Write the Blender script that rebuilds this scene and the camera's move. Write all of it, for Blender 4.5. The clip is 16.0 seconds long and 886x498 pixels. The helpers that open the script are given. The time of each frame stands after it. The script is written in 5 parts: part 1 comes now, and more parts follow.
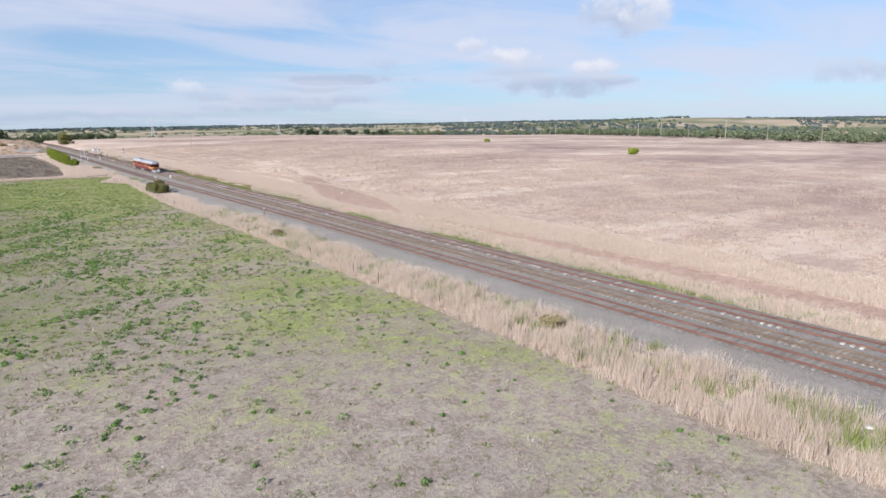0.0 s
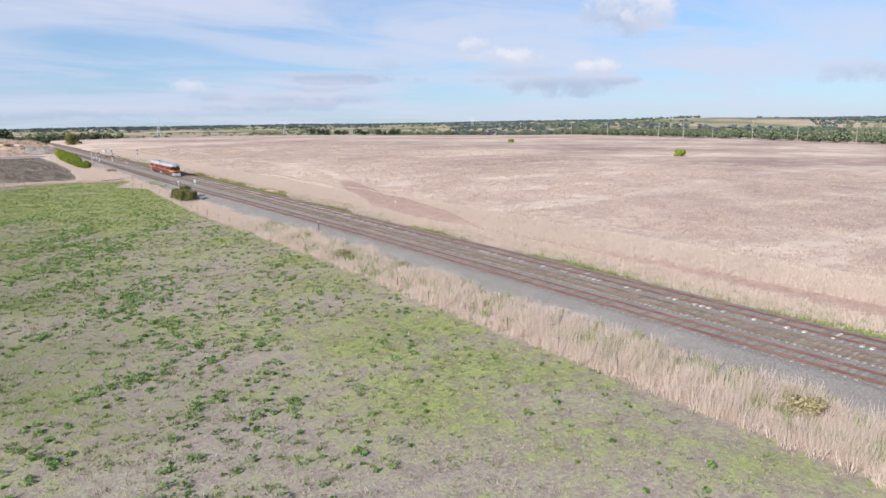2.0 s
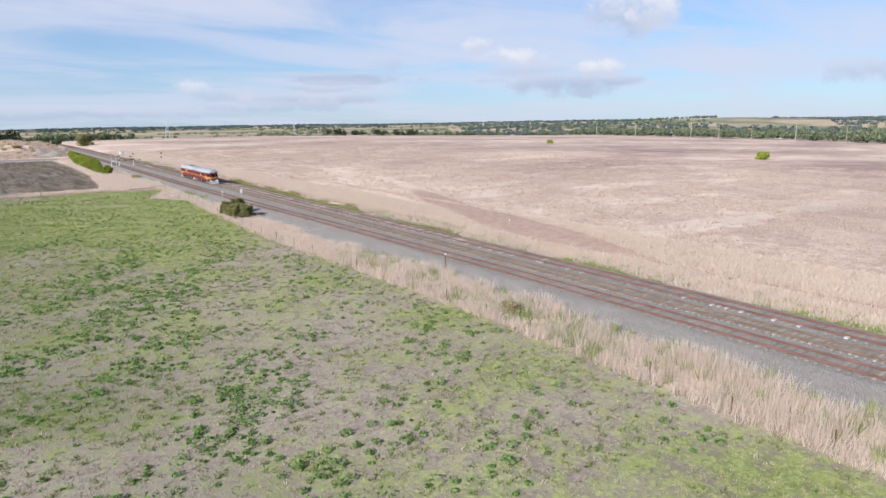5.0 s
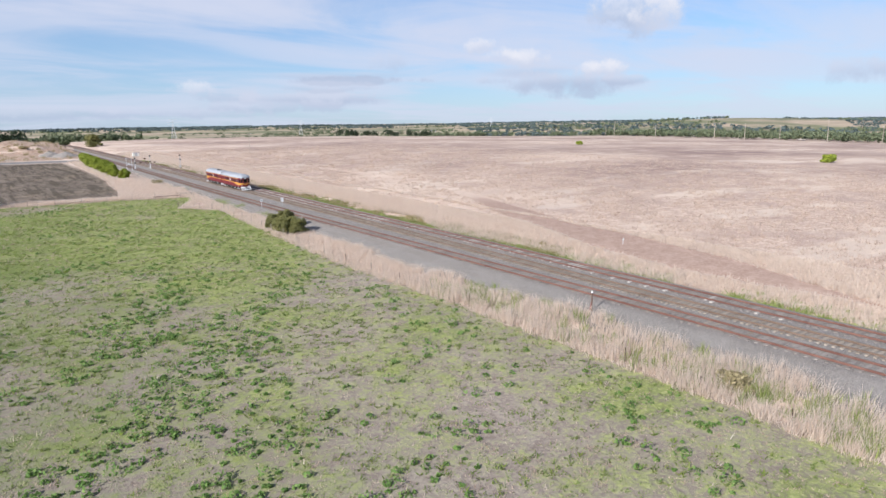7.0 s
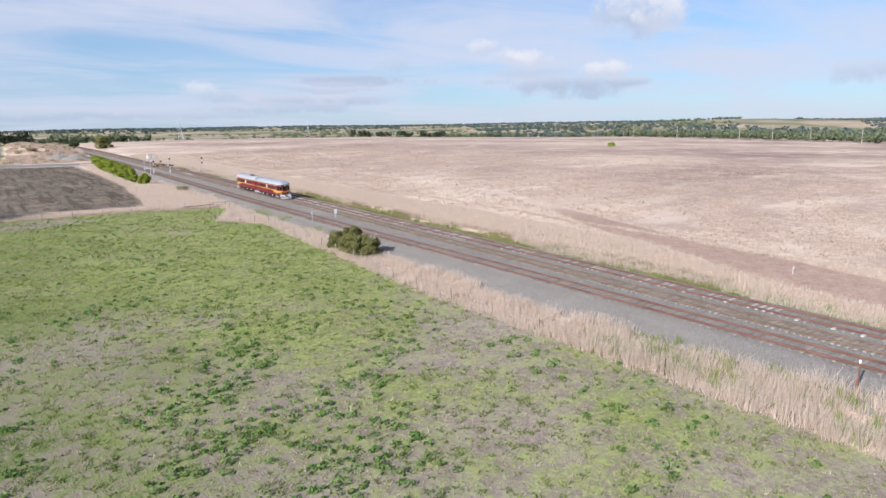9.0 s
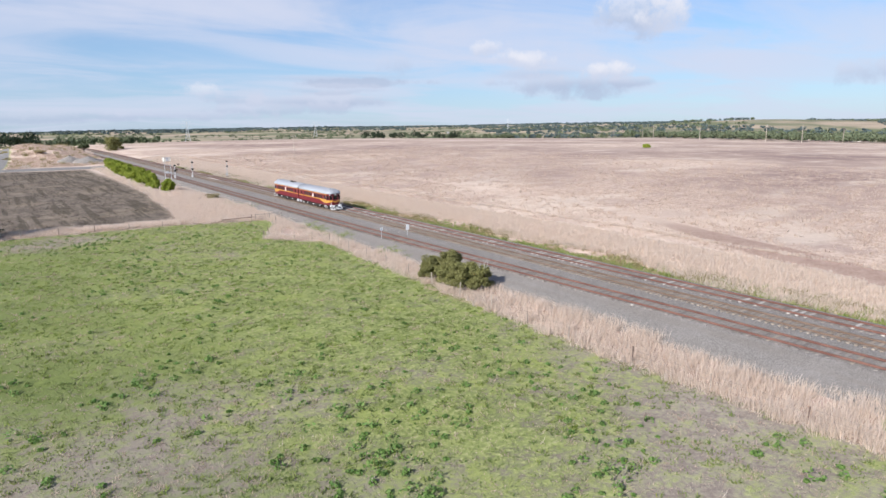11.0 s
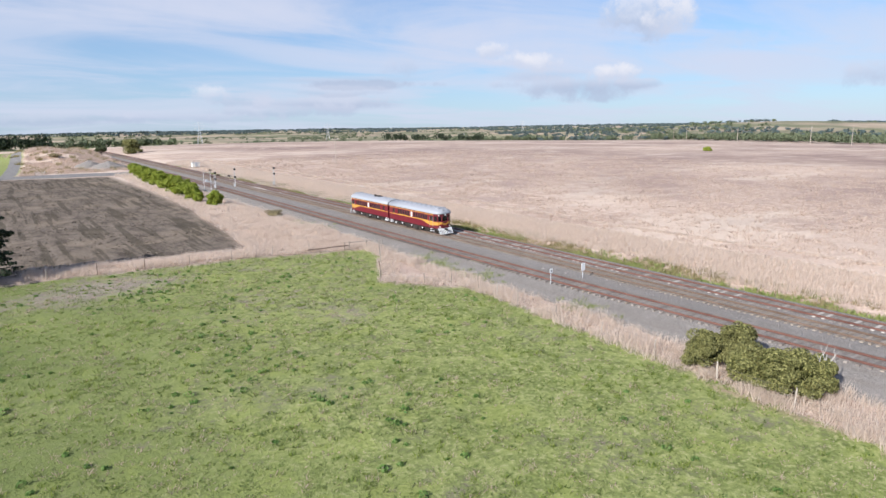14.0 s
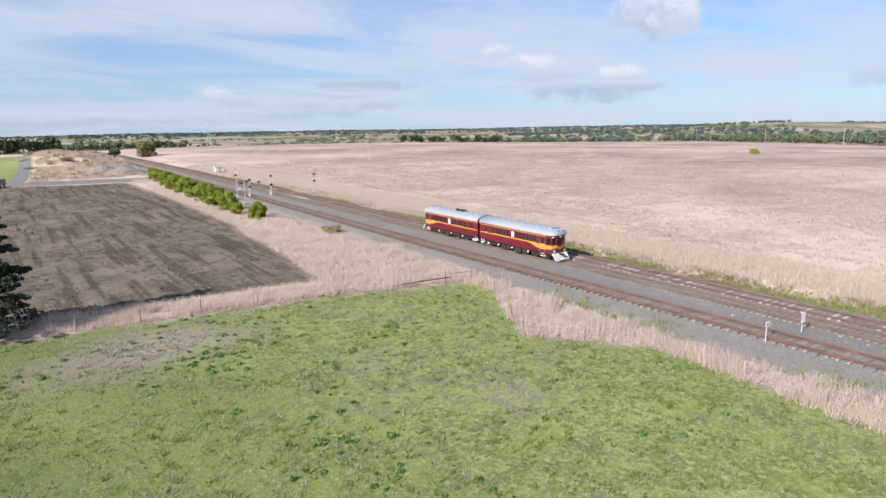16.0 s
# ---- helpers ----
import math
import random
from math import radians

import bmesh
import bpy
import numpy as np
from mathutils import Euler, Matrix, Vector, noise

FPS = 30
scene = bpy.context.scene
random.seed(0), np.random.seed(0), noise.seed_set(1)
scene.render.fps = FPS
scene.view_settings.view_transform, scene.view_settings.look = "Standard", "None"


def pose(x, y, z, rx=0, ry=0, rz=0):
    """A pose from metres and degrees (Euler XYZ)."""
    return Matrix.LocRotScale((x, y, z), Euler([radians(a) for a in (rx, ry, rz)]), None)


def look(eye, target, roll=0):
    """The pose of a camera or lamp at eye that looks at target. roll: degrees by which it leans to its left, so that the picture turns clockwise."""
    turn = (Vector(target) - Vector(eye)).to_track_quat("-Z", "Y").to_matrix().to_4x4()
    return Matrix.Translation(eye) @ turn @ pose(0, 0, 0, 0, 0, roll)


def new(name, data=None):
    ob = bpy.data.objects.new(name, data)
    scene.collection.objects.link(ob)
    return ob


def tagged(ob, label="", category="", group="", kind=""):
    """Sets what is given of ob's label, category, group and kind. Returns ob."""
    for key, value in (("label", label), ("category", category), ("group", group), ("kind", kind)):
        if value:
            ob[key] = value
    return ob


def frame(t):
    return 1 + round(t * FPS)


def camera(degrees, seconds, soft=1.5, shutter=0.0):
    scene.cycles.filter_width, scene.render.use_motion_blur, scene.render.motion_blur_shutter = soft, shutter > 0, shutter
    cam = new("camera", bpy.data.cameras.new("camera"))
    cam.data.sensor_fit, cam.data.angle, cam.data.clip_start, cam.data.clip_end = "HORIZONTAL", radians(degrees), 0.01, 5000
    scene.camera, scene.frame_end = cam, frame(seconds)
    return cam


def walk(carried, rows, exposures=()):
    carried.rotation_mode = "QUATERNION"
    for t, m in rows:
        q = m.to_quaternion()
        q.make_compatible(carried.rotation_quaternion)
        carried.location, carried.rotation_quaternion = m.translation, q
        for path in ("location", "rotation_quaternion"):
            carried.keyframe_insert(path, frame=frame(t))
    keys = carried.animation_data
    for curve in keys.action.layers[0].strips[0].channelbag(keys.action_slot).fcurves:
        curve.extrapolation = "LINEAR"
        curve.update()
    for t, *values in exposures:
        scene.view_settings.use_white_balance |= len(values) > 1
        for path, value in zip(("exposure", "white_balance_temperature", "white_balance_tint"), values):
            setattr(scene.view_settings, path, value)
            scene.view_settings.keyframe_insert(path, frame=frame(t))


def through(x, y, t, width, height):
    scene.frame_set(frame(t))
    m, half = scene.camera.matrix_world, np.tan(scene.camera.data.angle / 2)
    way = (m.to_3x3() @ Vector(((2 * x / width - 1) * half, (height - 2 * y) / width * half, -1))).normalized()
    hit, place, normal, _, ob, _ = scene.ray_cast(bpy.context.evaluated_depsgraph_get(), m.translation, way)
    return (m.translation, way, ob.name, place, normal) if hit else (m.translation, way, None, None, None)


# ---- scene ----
cam = camera(70.8, 16.0)
METRES, EYE, TILT, LEAN, TURN = 170.3, 18.56, 1.0, 0.0, -37.8
ROWS = [
    (0.0, 0.0, 0.0, 0.0, -0.19, -12.52, 0.87),
    (0.5, -0.0183, 0.0243, -0.0004, -0.14, -12.5, 0.87),
    (1.0, -0.0381, 0.0507, -0.0008, -0.07, -12.51, 0.85),
    (1.5, -0.0564, 0.0749, -0.0012, -0.03, -12.51, 0.84),
    (2.0, -0.0762, 0.101, -0.0015, 0.03, -12.53, 0.84),
    (2.5, -0.0944, 0.1251, -0.0016, 0.07, -12.53, 0.84),
    (3.0, -0.1142, 0.1511, -0.0019, 0.13, -12.53, 0.83),
    (3.5, -0.1326, 0.1751, -0.0023, 0.18, -12.53, 0.83),
    (4.0, -0.1526, 0.2011, -0.0028, 0.23, -12.52, 0.85),
    (6.5, -0.2476, 0.3255, -0.0054, 0.52, -12.48, 0.84),
    (7.0, -0.2675, 0.3512, -0.0057, 0.58, -12.46, 0.84),
    (7.5, -0.2857, 0.3749, -0.0059, 0.64, -12.46, 0.85),
    (8.0, -0.3055, 0.4005, -0.0062, 0.72, -12.44, 0.86),
    (10.5, -0.3999, 0.5229, -0.0094, 1.06, -12.3, 0.85),
    (11.0, -0.4197, 0.5487, -0.0097, 1.14, -12.28, 0.88),
    (11.5, -0.4379, 0.5725, -0.01, 1.21, -12.26, 0.87),
    (12.0, -0.4576, 0.5982, -0.0103, 1.32, -12.23, 0.88),
    (12.5, -0.4756, 0.6216, -0.0106, 1.4, -12.2, 0.87),
    (13.0, -0.4952, 0.647, -0.011, 1.49, -12.16, 0.86),
    (13.5, -0.5133, 0.6705, -0.0115, 1.58, -12.13, 0.89),
    (14.0, -0.533, 0.6958, -0.0121, 1.69, -12.1, 0.9),
    (14.5, -0.5511, 0.7193, -0.0126, 1.79, -12.07, 0.93),
    (15.0, -0.5709, 0.7446, -0.013, 1.9, -12.03, 0.95),
    (15.5, -0.589, 0.768, -0.0131, 2.0, -12.0, 0.96),
    (16.0, -0.6086, 0.7933, -0.0132, 2.11, -11.96, 0.98),
]
walk(cam, [(t, pose(0, 0, EYE, TILT, LEAN, TURN) @ pose(METRES * x, METRES * y, METRES * z, 90 + pitch, roll, yaw)) for t, x, y, z, yaw, pitch, roll in ROWS])

# ---- daylight ----
SUN_FROM = Vector((-0.975, -0.220, 0.0)).normalized()
SUN_UP = 30.0
world = bpy.data.worlds.new("sky")
scene.world = world
world.use_nodes = True


class Nodes:
    """A short way of writing node trees."""

    def __init__(self, tree):
        self.tree = tree
        tree.nodes.clear()

    def add(self, kind, **settings):
        node = self.tree.nodes.new(kind)
        for key, value in settings.items():
            if key in ("operation", "blend_type", "data_type", "noise_dimensions", "feature", "interpolation_type", "sky_type", "attribute_name", "distance", "vector_type", "distribution", "use_clamp", "clamp"):
                setattr(node, key, value)
        return node

    def link(self, source, target):
        if isinstance(source, (int, float)):
            target.default_value = source
        elif isinstance(source, tuple):
            target.default_value = source if len(source) == len(target.default_value) else (*source, 1.0)
        else:
            self.tree.links.new(source, target)

    def math(self, operation, a, b=0.0, c=0.0, clamp=False):
        node = self.add("ShaderNodeMath", operation=operation)
        node.use_clamp = clamp
        for socket, value in zip(node.inputs, (a, b, c)):
            self.link(value, socket)
        return node.outputs[0]

    def ramp(self, value, low, high, to_low=0.0, to_high=1.0, smooth=True):
        node = self.add("ShaderNodeMapRange")
        node.interpolation_type = "SMOOTHSTEP" if smooth else "LINEAR"
        for socket, v in zip(node.inputs, (value, low, high, to_low, to_high)):
            self.link(v, socket)
        return node.outputs[0]

    def mix(self, factor, a, b, blend="MIX"):
        node = self.add("ShaderNodeMix", data_type="RGBA", blend_type=blend)
        self.link(factor, node.inputs[0])
        self.link(a, node.inputs[6])
        self.link(b, node.inputs[7])
        return node.outputs[2]

    def noise(self, vector, scale, detail=4.0, rough=0.55, distort=0.0):
        node = self.add("ShaderNodeTexNoise")
        if vector is not None:
            self.link(vector, node.inputs["Vector"])
        for key, v in (("Scale", scale), ("Detail", detail), ("Roughness", rough), ("Distortion", distort)):
            node.inputs[key].default_value = v
        return node.outputs[0]

    def stretch(self, vector, scale, turn=0.0):
        node = self.add("ShaderNodeMapping")
        self.link(vector, node.inputs[0])
        node.inputs[2].default_value = (0, 0, radians(turn))
        node.inputs[3].default_value = scale
        return node.outputs[0]


def build_sky():
    n = Nodes(world.node_tree)
    sky = n.add("ShaderNodeTexSky", sky_type="NISHITA")
    sky.sun_disc = False
    sky.sun_elevation = radians(SUN_UP)
    sky.sun_rotation = math.atan2(SUN_FROM.x, SUN_FROM.y)
    sky.air_density, sky.dust_density, sky.ozone_density = 1.0, 0.2, 2.0
    where = n.add("ShaderNodeTexCoord").outputs["Generated"]
    xyz = n.add("ShaderNodeSeparateXYZ")
    n.link(where, xyz.inputs[0])
    x, y, z = xyz.outputs
    azimuth = n.math("MULTIPLY", n.math("ARCTAN2", x, y), 180 / math.pi)
    height = n.math("MULTIPLY", n.math("ARCSINE", z), 180 / math.pi)
    # streaks of high cloud, drawn out sideways towards the horizon
    lift = n.math("ADD", n.math("MAXIMUM", z, 0.0), 0.10)
    flat = n.add("ShaderNodeCombineXYZ")
    n.link(n.math("DIVIDE", x, lift), flat.inputs[0])
    n.link(n.math("DIVIDE", y, lift), flat.inputs[1])
    streak = n.noise(n.stretch(flat.outputs[0], (0.55, 1.0, 1.0), 25), 0.9, 7, 0.55, 0.6)
    broken = n.noise(where, 22.0, 8, 0.62)
    coarse = n.noise(where, 8.0, 4, 0.55)
    wobble = n.math("ADD", n.math("MULTIPLY", n.math("SUBTRACT", broken, 0.5), 3.8), n.math("MULTIPLY", n.math("SUBTRACT", coarse, 0.5), 2.4))
    soft = n.math("ADD", n.math("MULTIPLY", n.math("SUBTRACT", streak, 0.5), 1.6), n.math("MULTIPLY", n.math("SUBTRACT", broken, 0.5), 0.5))
    colour = n.mix(1.0, sky.outputs[0], SKY_TINT, "MULTIPLY")
    colour = n.mix(n.ramp(z, 0.0, 0.3, 0.55, 0.0), colour, (3.35, 4.75, 7.1))
    colour = n.mix(n.math("MULTIPLY", n.ramp(streak, 0.36, 0.62), 0.6), colour, CLOUD_HIGH)

    def cloud(colour, az, el, wide, tall, rough, edge, strength, tint_low, tint_high):
        u = n.math("DIVIDE", n.math("SUBTRACT", azimuth, az), wide)
        v = n.math("DIVIDE", n.math("SUBTRACT", height, el), tall)
        r = n.math("ADD", n.math("MULTIPLY", u, u), n.math("MULTIPLY", v, v))
        body = n.math("ADD", n.math("SUBTRACT", 1.0, r), rough)
        mask = n.math("MULTIPLY", n.ramp(body, 0.0, edge), strength)
        paint = n.mix(n.ramp(n.math("ADD", v, n.math("MULTIPLY", rough, 0.5)), -0.5, 0.6), tint_low, tint_high)
        return n.mix(mask, colour, paint)

    for row in HIGH_CLOUDS:
        colour = cloud(colour, *row[:4], soft, 1.6, row[4], CLOUD_HIGH, CLOUD_HIGH)
    for row in GREY_BANKS:
        colour = cloud(colour, *row[:4], soft, 1.2, row[4], GREY, PALE)
    for row in LOW_CLOUDS:
        colour = cloud(colour, *row[:4], wobble, 1.0, row[4], row[5], row[6])
    out = n.add("ShaderNodeOutputWorld")
    back = n.add("ShaderNodeBackground")
    n.link(colour, back.inputs[0])
    back.inputs[1].default_value = SKY_STRENGTH
    n.link(back.outputs[0], out.inputs[0])


SKY_STRENGTH = 0.074
SKY_TINT = (0.70, 0.86, 1.10)
CLOUD_HIGH = (5.45, 5.85, 7.2)
GREY, PALE, WHITE = (3.9, 4.55, 6.0), (5.2, 5.65, 6.9), (6.9, 7.0, 7.7)
# azimuth and elevation of the middle, half width, half height, strength
HIGH_CLOUDS = [(46.5, 5.2, 10, 2.2, 0.75), (13.9, 9.6, 34, 2.4, 0.9), (39.8, 7.0, 18, 2.8, 0.85), (54.2, 5.2, 18, 2.6, 0.8), (30, 3.6, 13, 1.2, 0.5), (20, 1.4, 30, 0.9, 0.5), (80, 6.5, 14, 3.0, 0.5), (-40, 9, 25, 4, 0.6), (140, 16, 40, 8, 0.6), (-110, 20, 40, 8, 0.5)]
GREY_BANKS = [(49.0, 3.3, 6.5, 0.95, 0.8), (26.5, 2.2, 8.0, 0.8, 0.6), (45.0, 4.4, 5.0, 0.8, 0.5), (28.0, 4.2, 8.0, 0.45, 0.5), (8.0, 1.2, 20.0, 0.7, 0.45)]
LOW_CLOUDS = [
    (40.6, 6.5, 1.5, 0.8, 0.7, PALE, WHITE), (42.4, 5.5, 1.7, 0.9, 0.75, PALE, WHITE), (44.9, 5.3, 2.2, 1.0, 0.75, PALE, WHITE),
    (47.4, 3.4, 5.6, 1.1, 0.8, GREY, PALE), (49.0, 2.5, 3.6, 0.8, 0.75, GREY, GREY), (51.4, 4.3, 2.9, 0.9, 0.9, PALE, WHITE), (53.0, 3.4, 3.4, 0.5, 0.6, GREY, PALE), (42.0, 3.6, 1.8, 0.5, 0.5, GREY, PALE),
    (53.6, 9.3, 4.6, 2.6, 0.75, GREY, WHITE), (55.6, 8.6, 2.4, 1.8, 0.7, PALE, WHITE), (59.5, 6.4, 4.0, 0.8, 0.3, PALE, PALE),
    (15.8, 3.0, 2.6, 0.8, 0.6, PALE, WHITE), (18.0, 2.5, 3.0, 0.8, 0.5, GREY, PALE), (26.5, 2.2, 7.0, 0.8, 0.8, GREY, PALE), (22.0, 1.6, 9.0, 0.6, 0.55, GREY, PALE),
    (30.5, 3.7, 7.5, 0.45, 0.75, GREY, GREY), (27.0, 3.2, 5.0, 0.5, 0.4, GREY, PALE), (33.0, 5.2, 2.2, 1.2, 0.45, GREY, PALE),
    (70.6, 3.4, 3.6, 1.2, 0.65, GREY, PALE), (71.0, 9.4, 2.2, 0.9, 0.7, GREY, PALE),
    (8.0, 1.0, 13.0, 0.6, 0.6, GREY, PALE), (48.0, 1.0, 14.0, 0.35, 0.3, PALE, PALE),
]
build_sky()
sun = new("sun", bpy.data.lights.new("sun", "SUN"))
sun.data.energy, sun.data.angle, sun.data.color = 4.6, radians(0.53), (1.0, 0.985, 0.955)
sun.matrix_world = look((0, 0, 0), tuple(-(SUN_FROM * math.cos(radians(SUN_UP)) + Vector((0, 0, math.sin(radians(SUN_UP)))))))
scene.view_settings.exposure = 0.72

# ---- materials ----
def material(name, build):
    m = bpy.data.materials.new(name)
    m.use_nodes = True
    n = Nodes(m.node_tree)
    out = n.add("ShaderNodeOutputMaterial")
    n.link(build(n), out.inputs[0])
    return m


def surface(n, colour, rough=0.8, metal=0.0, bump=None, depth=0.02, specular=0.3):
    p = n.add("ShaderNodeBsdfPrincipled")
    n.link(colour, p.inputs["Base Color"])
    n.link(rough, p.inputs["Roughness"])
    n.link(metal, p.inputs["Metallic"])
    p.inputs["Specular IOR Level"].default_value = specular
    if bump is not None:
        b = n.add("ShaderNodeBump")
        b.inputs["Distance"].default_value = depth
        n.link(bump, b.inputs["Height"])
        n.link(b.outputs[0], p.inputs["Normal"])
    return p.outputs[0]


def place(n):
    return n.add("ShaderNodeNewGeometry").outputs["Position"]


def island(n):
    return n.add("ShaderNodeNewGeometry").outputs["Random Per Island"]


def each(n):
    return n.add("ShaderNodeObjectInfo").outputs["Random"]


def worn(name, colour, colour_2, rough=0.7, metal=0.0, scale=3.0, fine=30.0, depth=0.004, specular=0.3, vary=0.0):
    """Two tones at two scales, with a fine relief; vary shifts the tone from object to object."""
    def build(n):
        p = n.add("ShaderNodeTexCoord").outputs["Object"] if vary == 0 else place(n)
        big, small = n.noise(p, scale, 4), n.noise(p, fine, 3)
        f = n.math("ADD", n.math("MULTIPLY", big, 0.65), n.math("MULTIPLY", small, 0.35))
        if vary:
            f = n.math("ADD", f, n.math("MULTIPLY", n.math("SUBTRACT", each(n), 0.5), vary))
        c = n.mix(n.ramp(f, 0.35, 0.65), colour, colour_2)
        return surface(n, c, n.ramp(small, 0.2, 0.8, rough - 0.1, min(1.0, rough + 0.1)), metal, small, depth, specular)
    return material(name, build)


def leafy(name, colours, gloss=0.55, through=0.25):
    """Leaves or blades: tone from piece to piece, some light passing through."""
    def build(n):
        r = island(n)
        c = n.mix(n.ramp(r, 0.0, 0.5, smooth=False), colours[0], colours[1])
        c = n.mix(n.ramp(r, 0.5, 1.0, smooth=False), c, colours[2])
        c = n.mix(n.math("MULTIPLY", n.ramp(n.noise(place(n), 0.35, 3), 0.35, 0.7), 0.5), c, colours[3])
        diffuse = surface(n, c, gloss, 0.0, None, 0, 0.2)
        t = n.add("ShaderNodeBsdfTranslucent")
        n.link(c, t.inputs[0])
        m = n.add("ShaderNodeMixShader")
        m.inputs[0].default_value = through
        n.link(diffuse, m.inputs[1])
        n.link(t.outputs[0], m.inputs[2])
        return m.outputs[0]
    return material(name, build)


def ground_build(n):
    p = place(n)
    zone = n.add("ShaderNodeVertexColor")
    zone.layer_name = "zone"
    veg = n.add("ShaderNodeVertexColor")
    veg.layer_name = "veg"
    zs, vs = n.add("ShaderNodeSeparateColor"), n.add("ShaderNodeSeparateColor")
    n.link(zone.outputs[0], zs.inputs[0])
    n.link(veg.outputs[0], vs.inputs[0])
    paddock, ploughed, soil = zs.outputs
    green, dark, gravel = vs.outputs
    huge, big, mid = n.noise(p, 0.018, 4), n.noise(p, 0.11, 5, 0.6), n.noise(p, 0.7, 5, 0.65)
    small, fine = n.noise(p, 3.2, 4, 0.65), n.noise(p, 14.0, 3, 0.6)
    tuft = n.math("ADD", n.math("MULTIPLY", mid, 0.45), n.math("MULTIPLY", small, 0.55))
    # dry pasture
    dry = n.mix(n.ramp(tuft, 0.38, 0.62), (0.36, 0.262, 0.208), (0.62, 0.482, 0.395))
    dry = n.mix(n.math("MULTIPLY", n.ramp(big, 0.47, 0.60), 0.6), dry, (0.37, 0.275, 0.235))
    streak = n.noise(n.stretch(p, (0.018, 0.05, 1.0), 35), 1.0, 6, 0.62)
    dry = n.mix(n.math("MULTIPLY", n.ramp(streak, 0.52, 0.60), 0.6), dry, (0.635, 0.525, 0.435))
    dry = n.mix(n.math("MULTIPLY", n.ramp(huge, 0.5, 0.66), 0.5), dry, (0.64, 0.505, 0.41))
    dry = n.mix(n.math("MULTIPLY", dark, n.ramp(n.math("ADD", n.math("MULTIPLY", big, 0.6), n.math("MULTIPLY", mid, 0.4)), 0.34, 0.54)), dry, (0.265, 0.187, 0.165))
    # grazed paddock: bare litter and short green growth
    bare = n.mix(n.ramp(tuft, 0.35, 0.65), (0.218, 0.175, 0.145), (0.388, 0.329, 0.284))
    grass = n.mix(n.ramp(tuft, 0.36, 0.62), (0.125, 0.155, 0.046), (0.285, 0.31, 0.115))
    grass = n.mix(n.math("MULTIPLY", n.ramp(small, 0.52, 0.68), 0.55), grass, (0.39, 0.37, 0.20))
    grass = n.mix(n.math("MULTIPLY", n.ramp(n.noise(p, 0.33, 4, 0.6), 0.5, 0.66), 0.45), grass, (0.27, 0.305, 0.085))
    spread = n.math("ADD", n.math("ADD", n.math("MULTIPLY", mid, 0.6), n.math("MULTIPLY", small, 0.5)), n.math("MULTIPLY", big, 0.4))
    grown = n.ramp(n.math("ADD", n.math("MULTIPLY", n.math("SUBTRACT", spread, 0.75), 1.6), n.math("SUBTRACT", green, 0.5)), -0.2, 0.24)
    meadow = n.mix(grown, bare, grass)
    meadow = n.mix(n.math("MULTIPLY", dark, n.ramp(n.math("ADD", n.math("MULTIPLY", mid, 0.5), n.math("MULTIPLY", small, 0.5)), 0.36, 0.62)), meadow, (0.095, 0.125, 0.04))
    c = n.mix(paddock, dry, meadow)
    c = n.mix(n.math("MULTIPLY", n.math("SUBTRACT", 1.0, paddock), n.ramp(n.math("ADD", n.math("SUBTRACT", spread, 0.75), n.math("SUBTRACT", green, 0.5)), -0.1, 0.2)), c, grass)
    olive = n.mix(n.ramp(n.noise(p, 0.006, 4), 0.4, 0.62), (0.135, 0.152, 0.085), (0.40, 0.315, 0.235))
    c = n.mix(n.math("MULTIPLY", veg.outputs["Alpha"], 0.85), c, olive)
    # ploughed earth with tracks of the harrow
    row = n.noise(n.stretch(p, (0.5, 0.16, 1.0), -8), 1.0, 5, 0.6)
    clod = n.mix(n.ramp(n.math("ADD", n.math("MULTIPLY", row, 0.35), n.math("MULTIPLY", tuft, 0.65)), 0.36, 0.64), (0.075, 0.059, 0.047), (0.225, 0.182, 0.146))
    clod = n.mix(n.math("MULTIPLY", n.ramp(big, 0.47, 0.62), 0.55), clod, (0.26, 0.205, 0.155))
    wheel = n.noise(n.stretch(p, (0.9, 0.045, 1.0), -12), 1.0, 3, 0.5)
    clod = n.mix(n.math("MULTIPLY", n.ramp(wheel, 0.52, 0.60), 0.65), clod, (0.062, 0.052, 0.036))
    c = n.mix(ploughed, c, clod)
    earth = n.mix(n.ramp(tuft, 0.35, 0.65), (0.29, 0.195, 0.155), (0.42, 0.305, 0.25))
    earth = n.mix(zone.outputs["Alpha"], n.mix(n.ramp(tuft, 0.35, 0.65), (0.25, 0.15, 0.10), (0.37, 0.245, 0.175)), earth)
    c = n.mix(n.ramp(n.math("ADD", soil, n.math("MULTIPLY", n.math("SUBTRACT", spread, 0.75), 0.7)), 0.3, 0.7), c, earth)
    stones = n.mix(n.ramp(n.math("ADD", n.math("MULTIPLY", fine, 0.5), n.math("MULTIPLY", mid, 0.5)), 0.35, 0.65), (0.155, 0.145, 0.14), (0.27, 0.255, 0.245))
    c = n.mix(n.ramp(n.math("ADD", gravel, n.math("MULTIPLY", n.math("SUBTRACT", spread, 0.75), 0.5)), 0.35, 0.65), c, stones)
    return surface(n, c, 0.95, 0.0, n.math("ADD", tuft, n.math("MULTIPLY", fine, 0.3)), 0.14, 0.1)


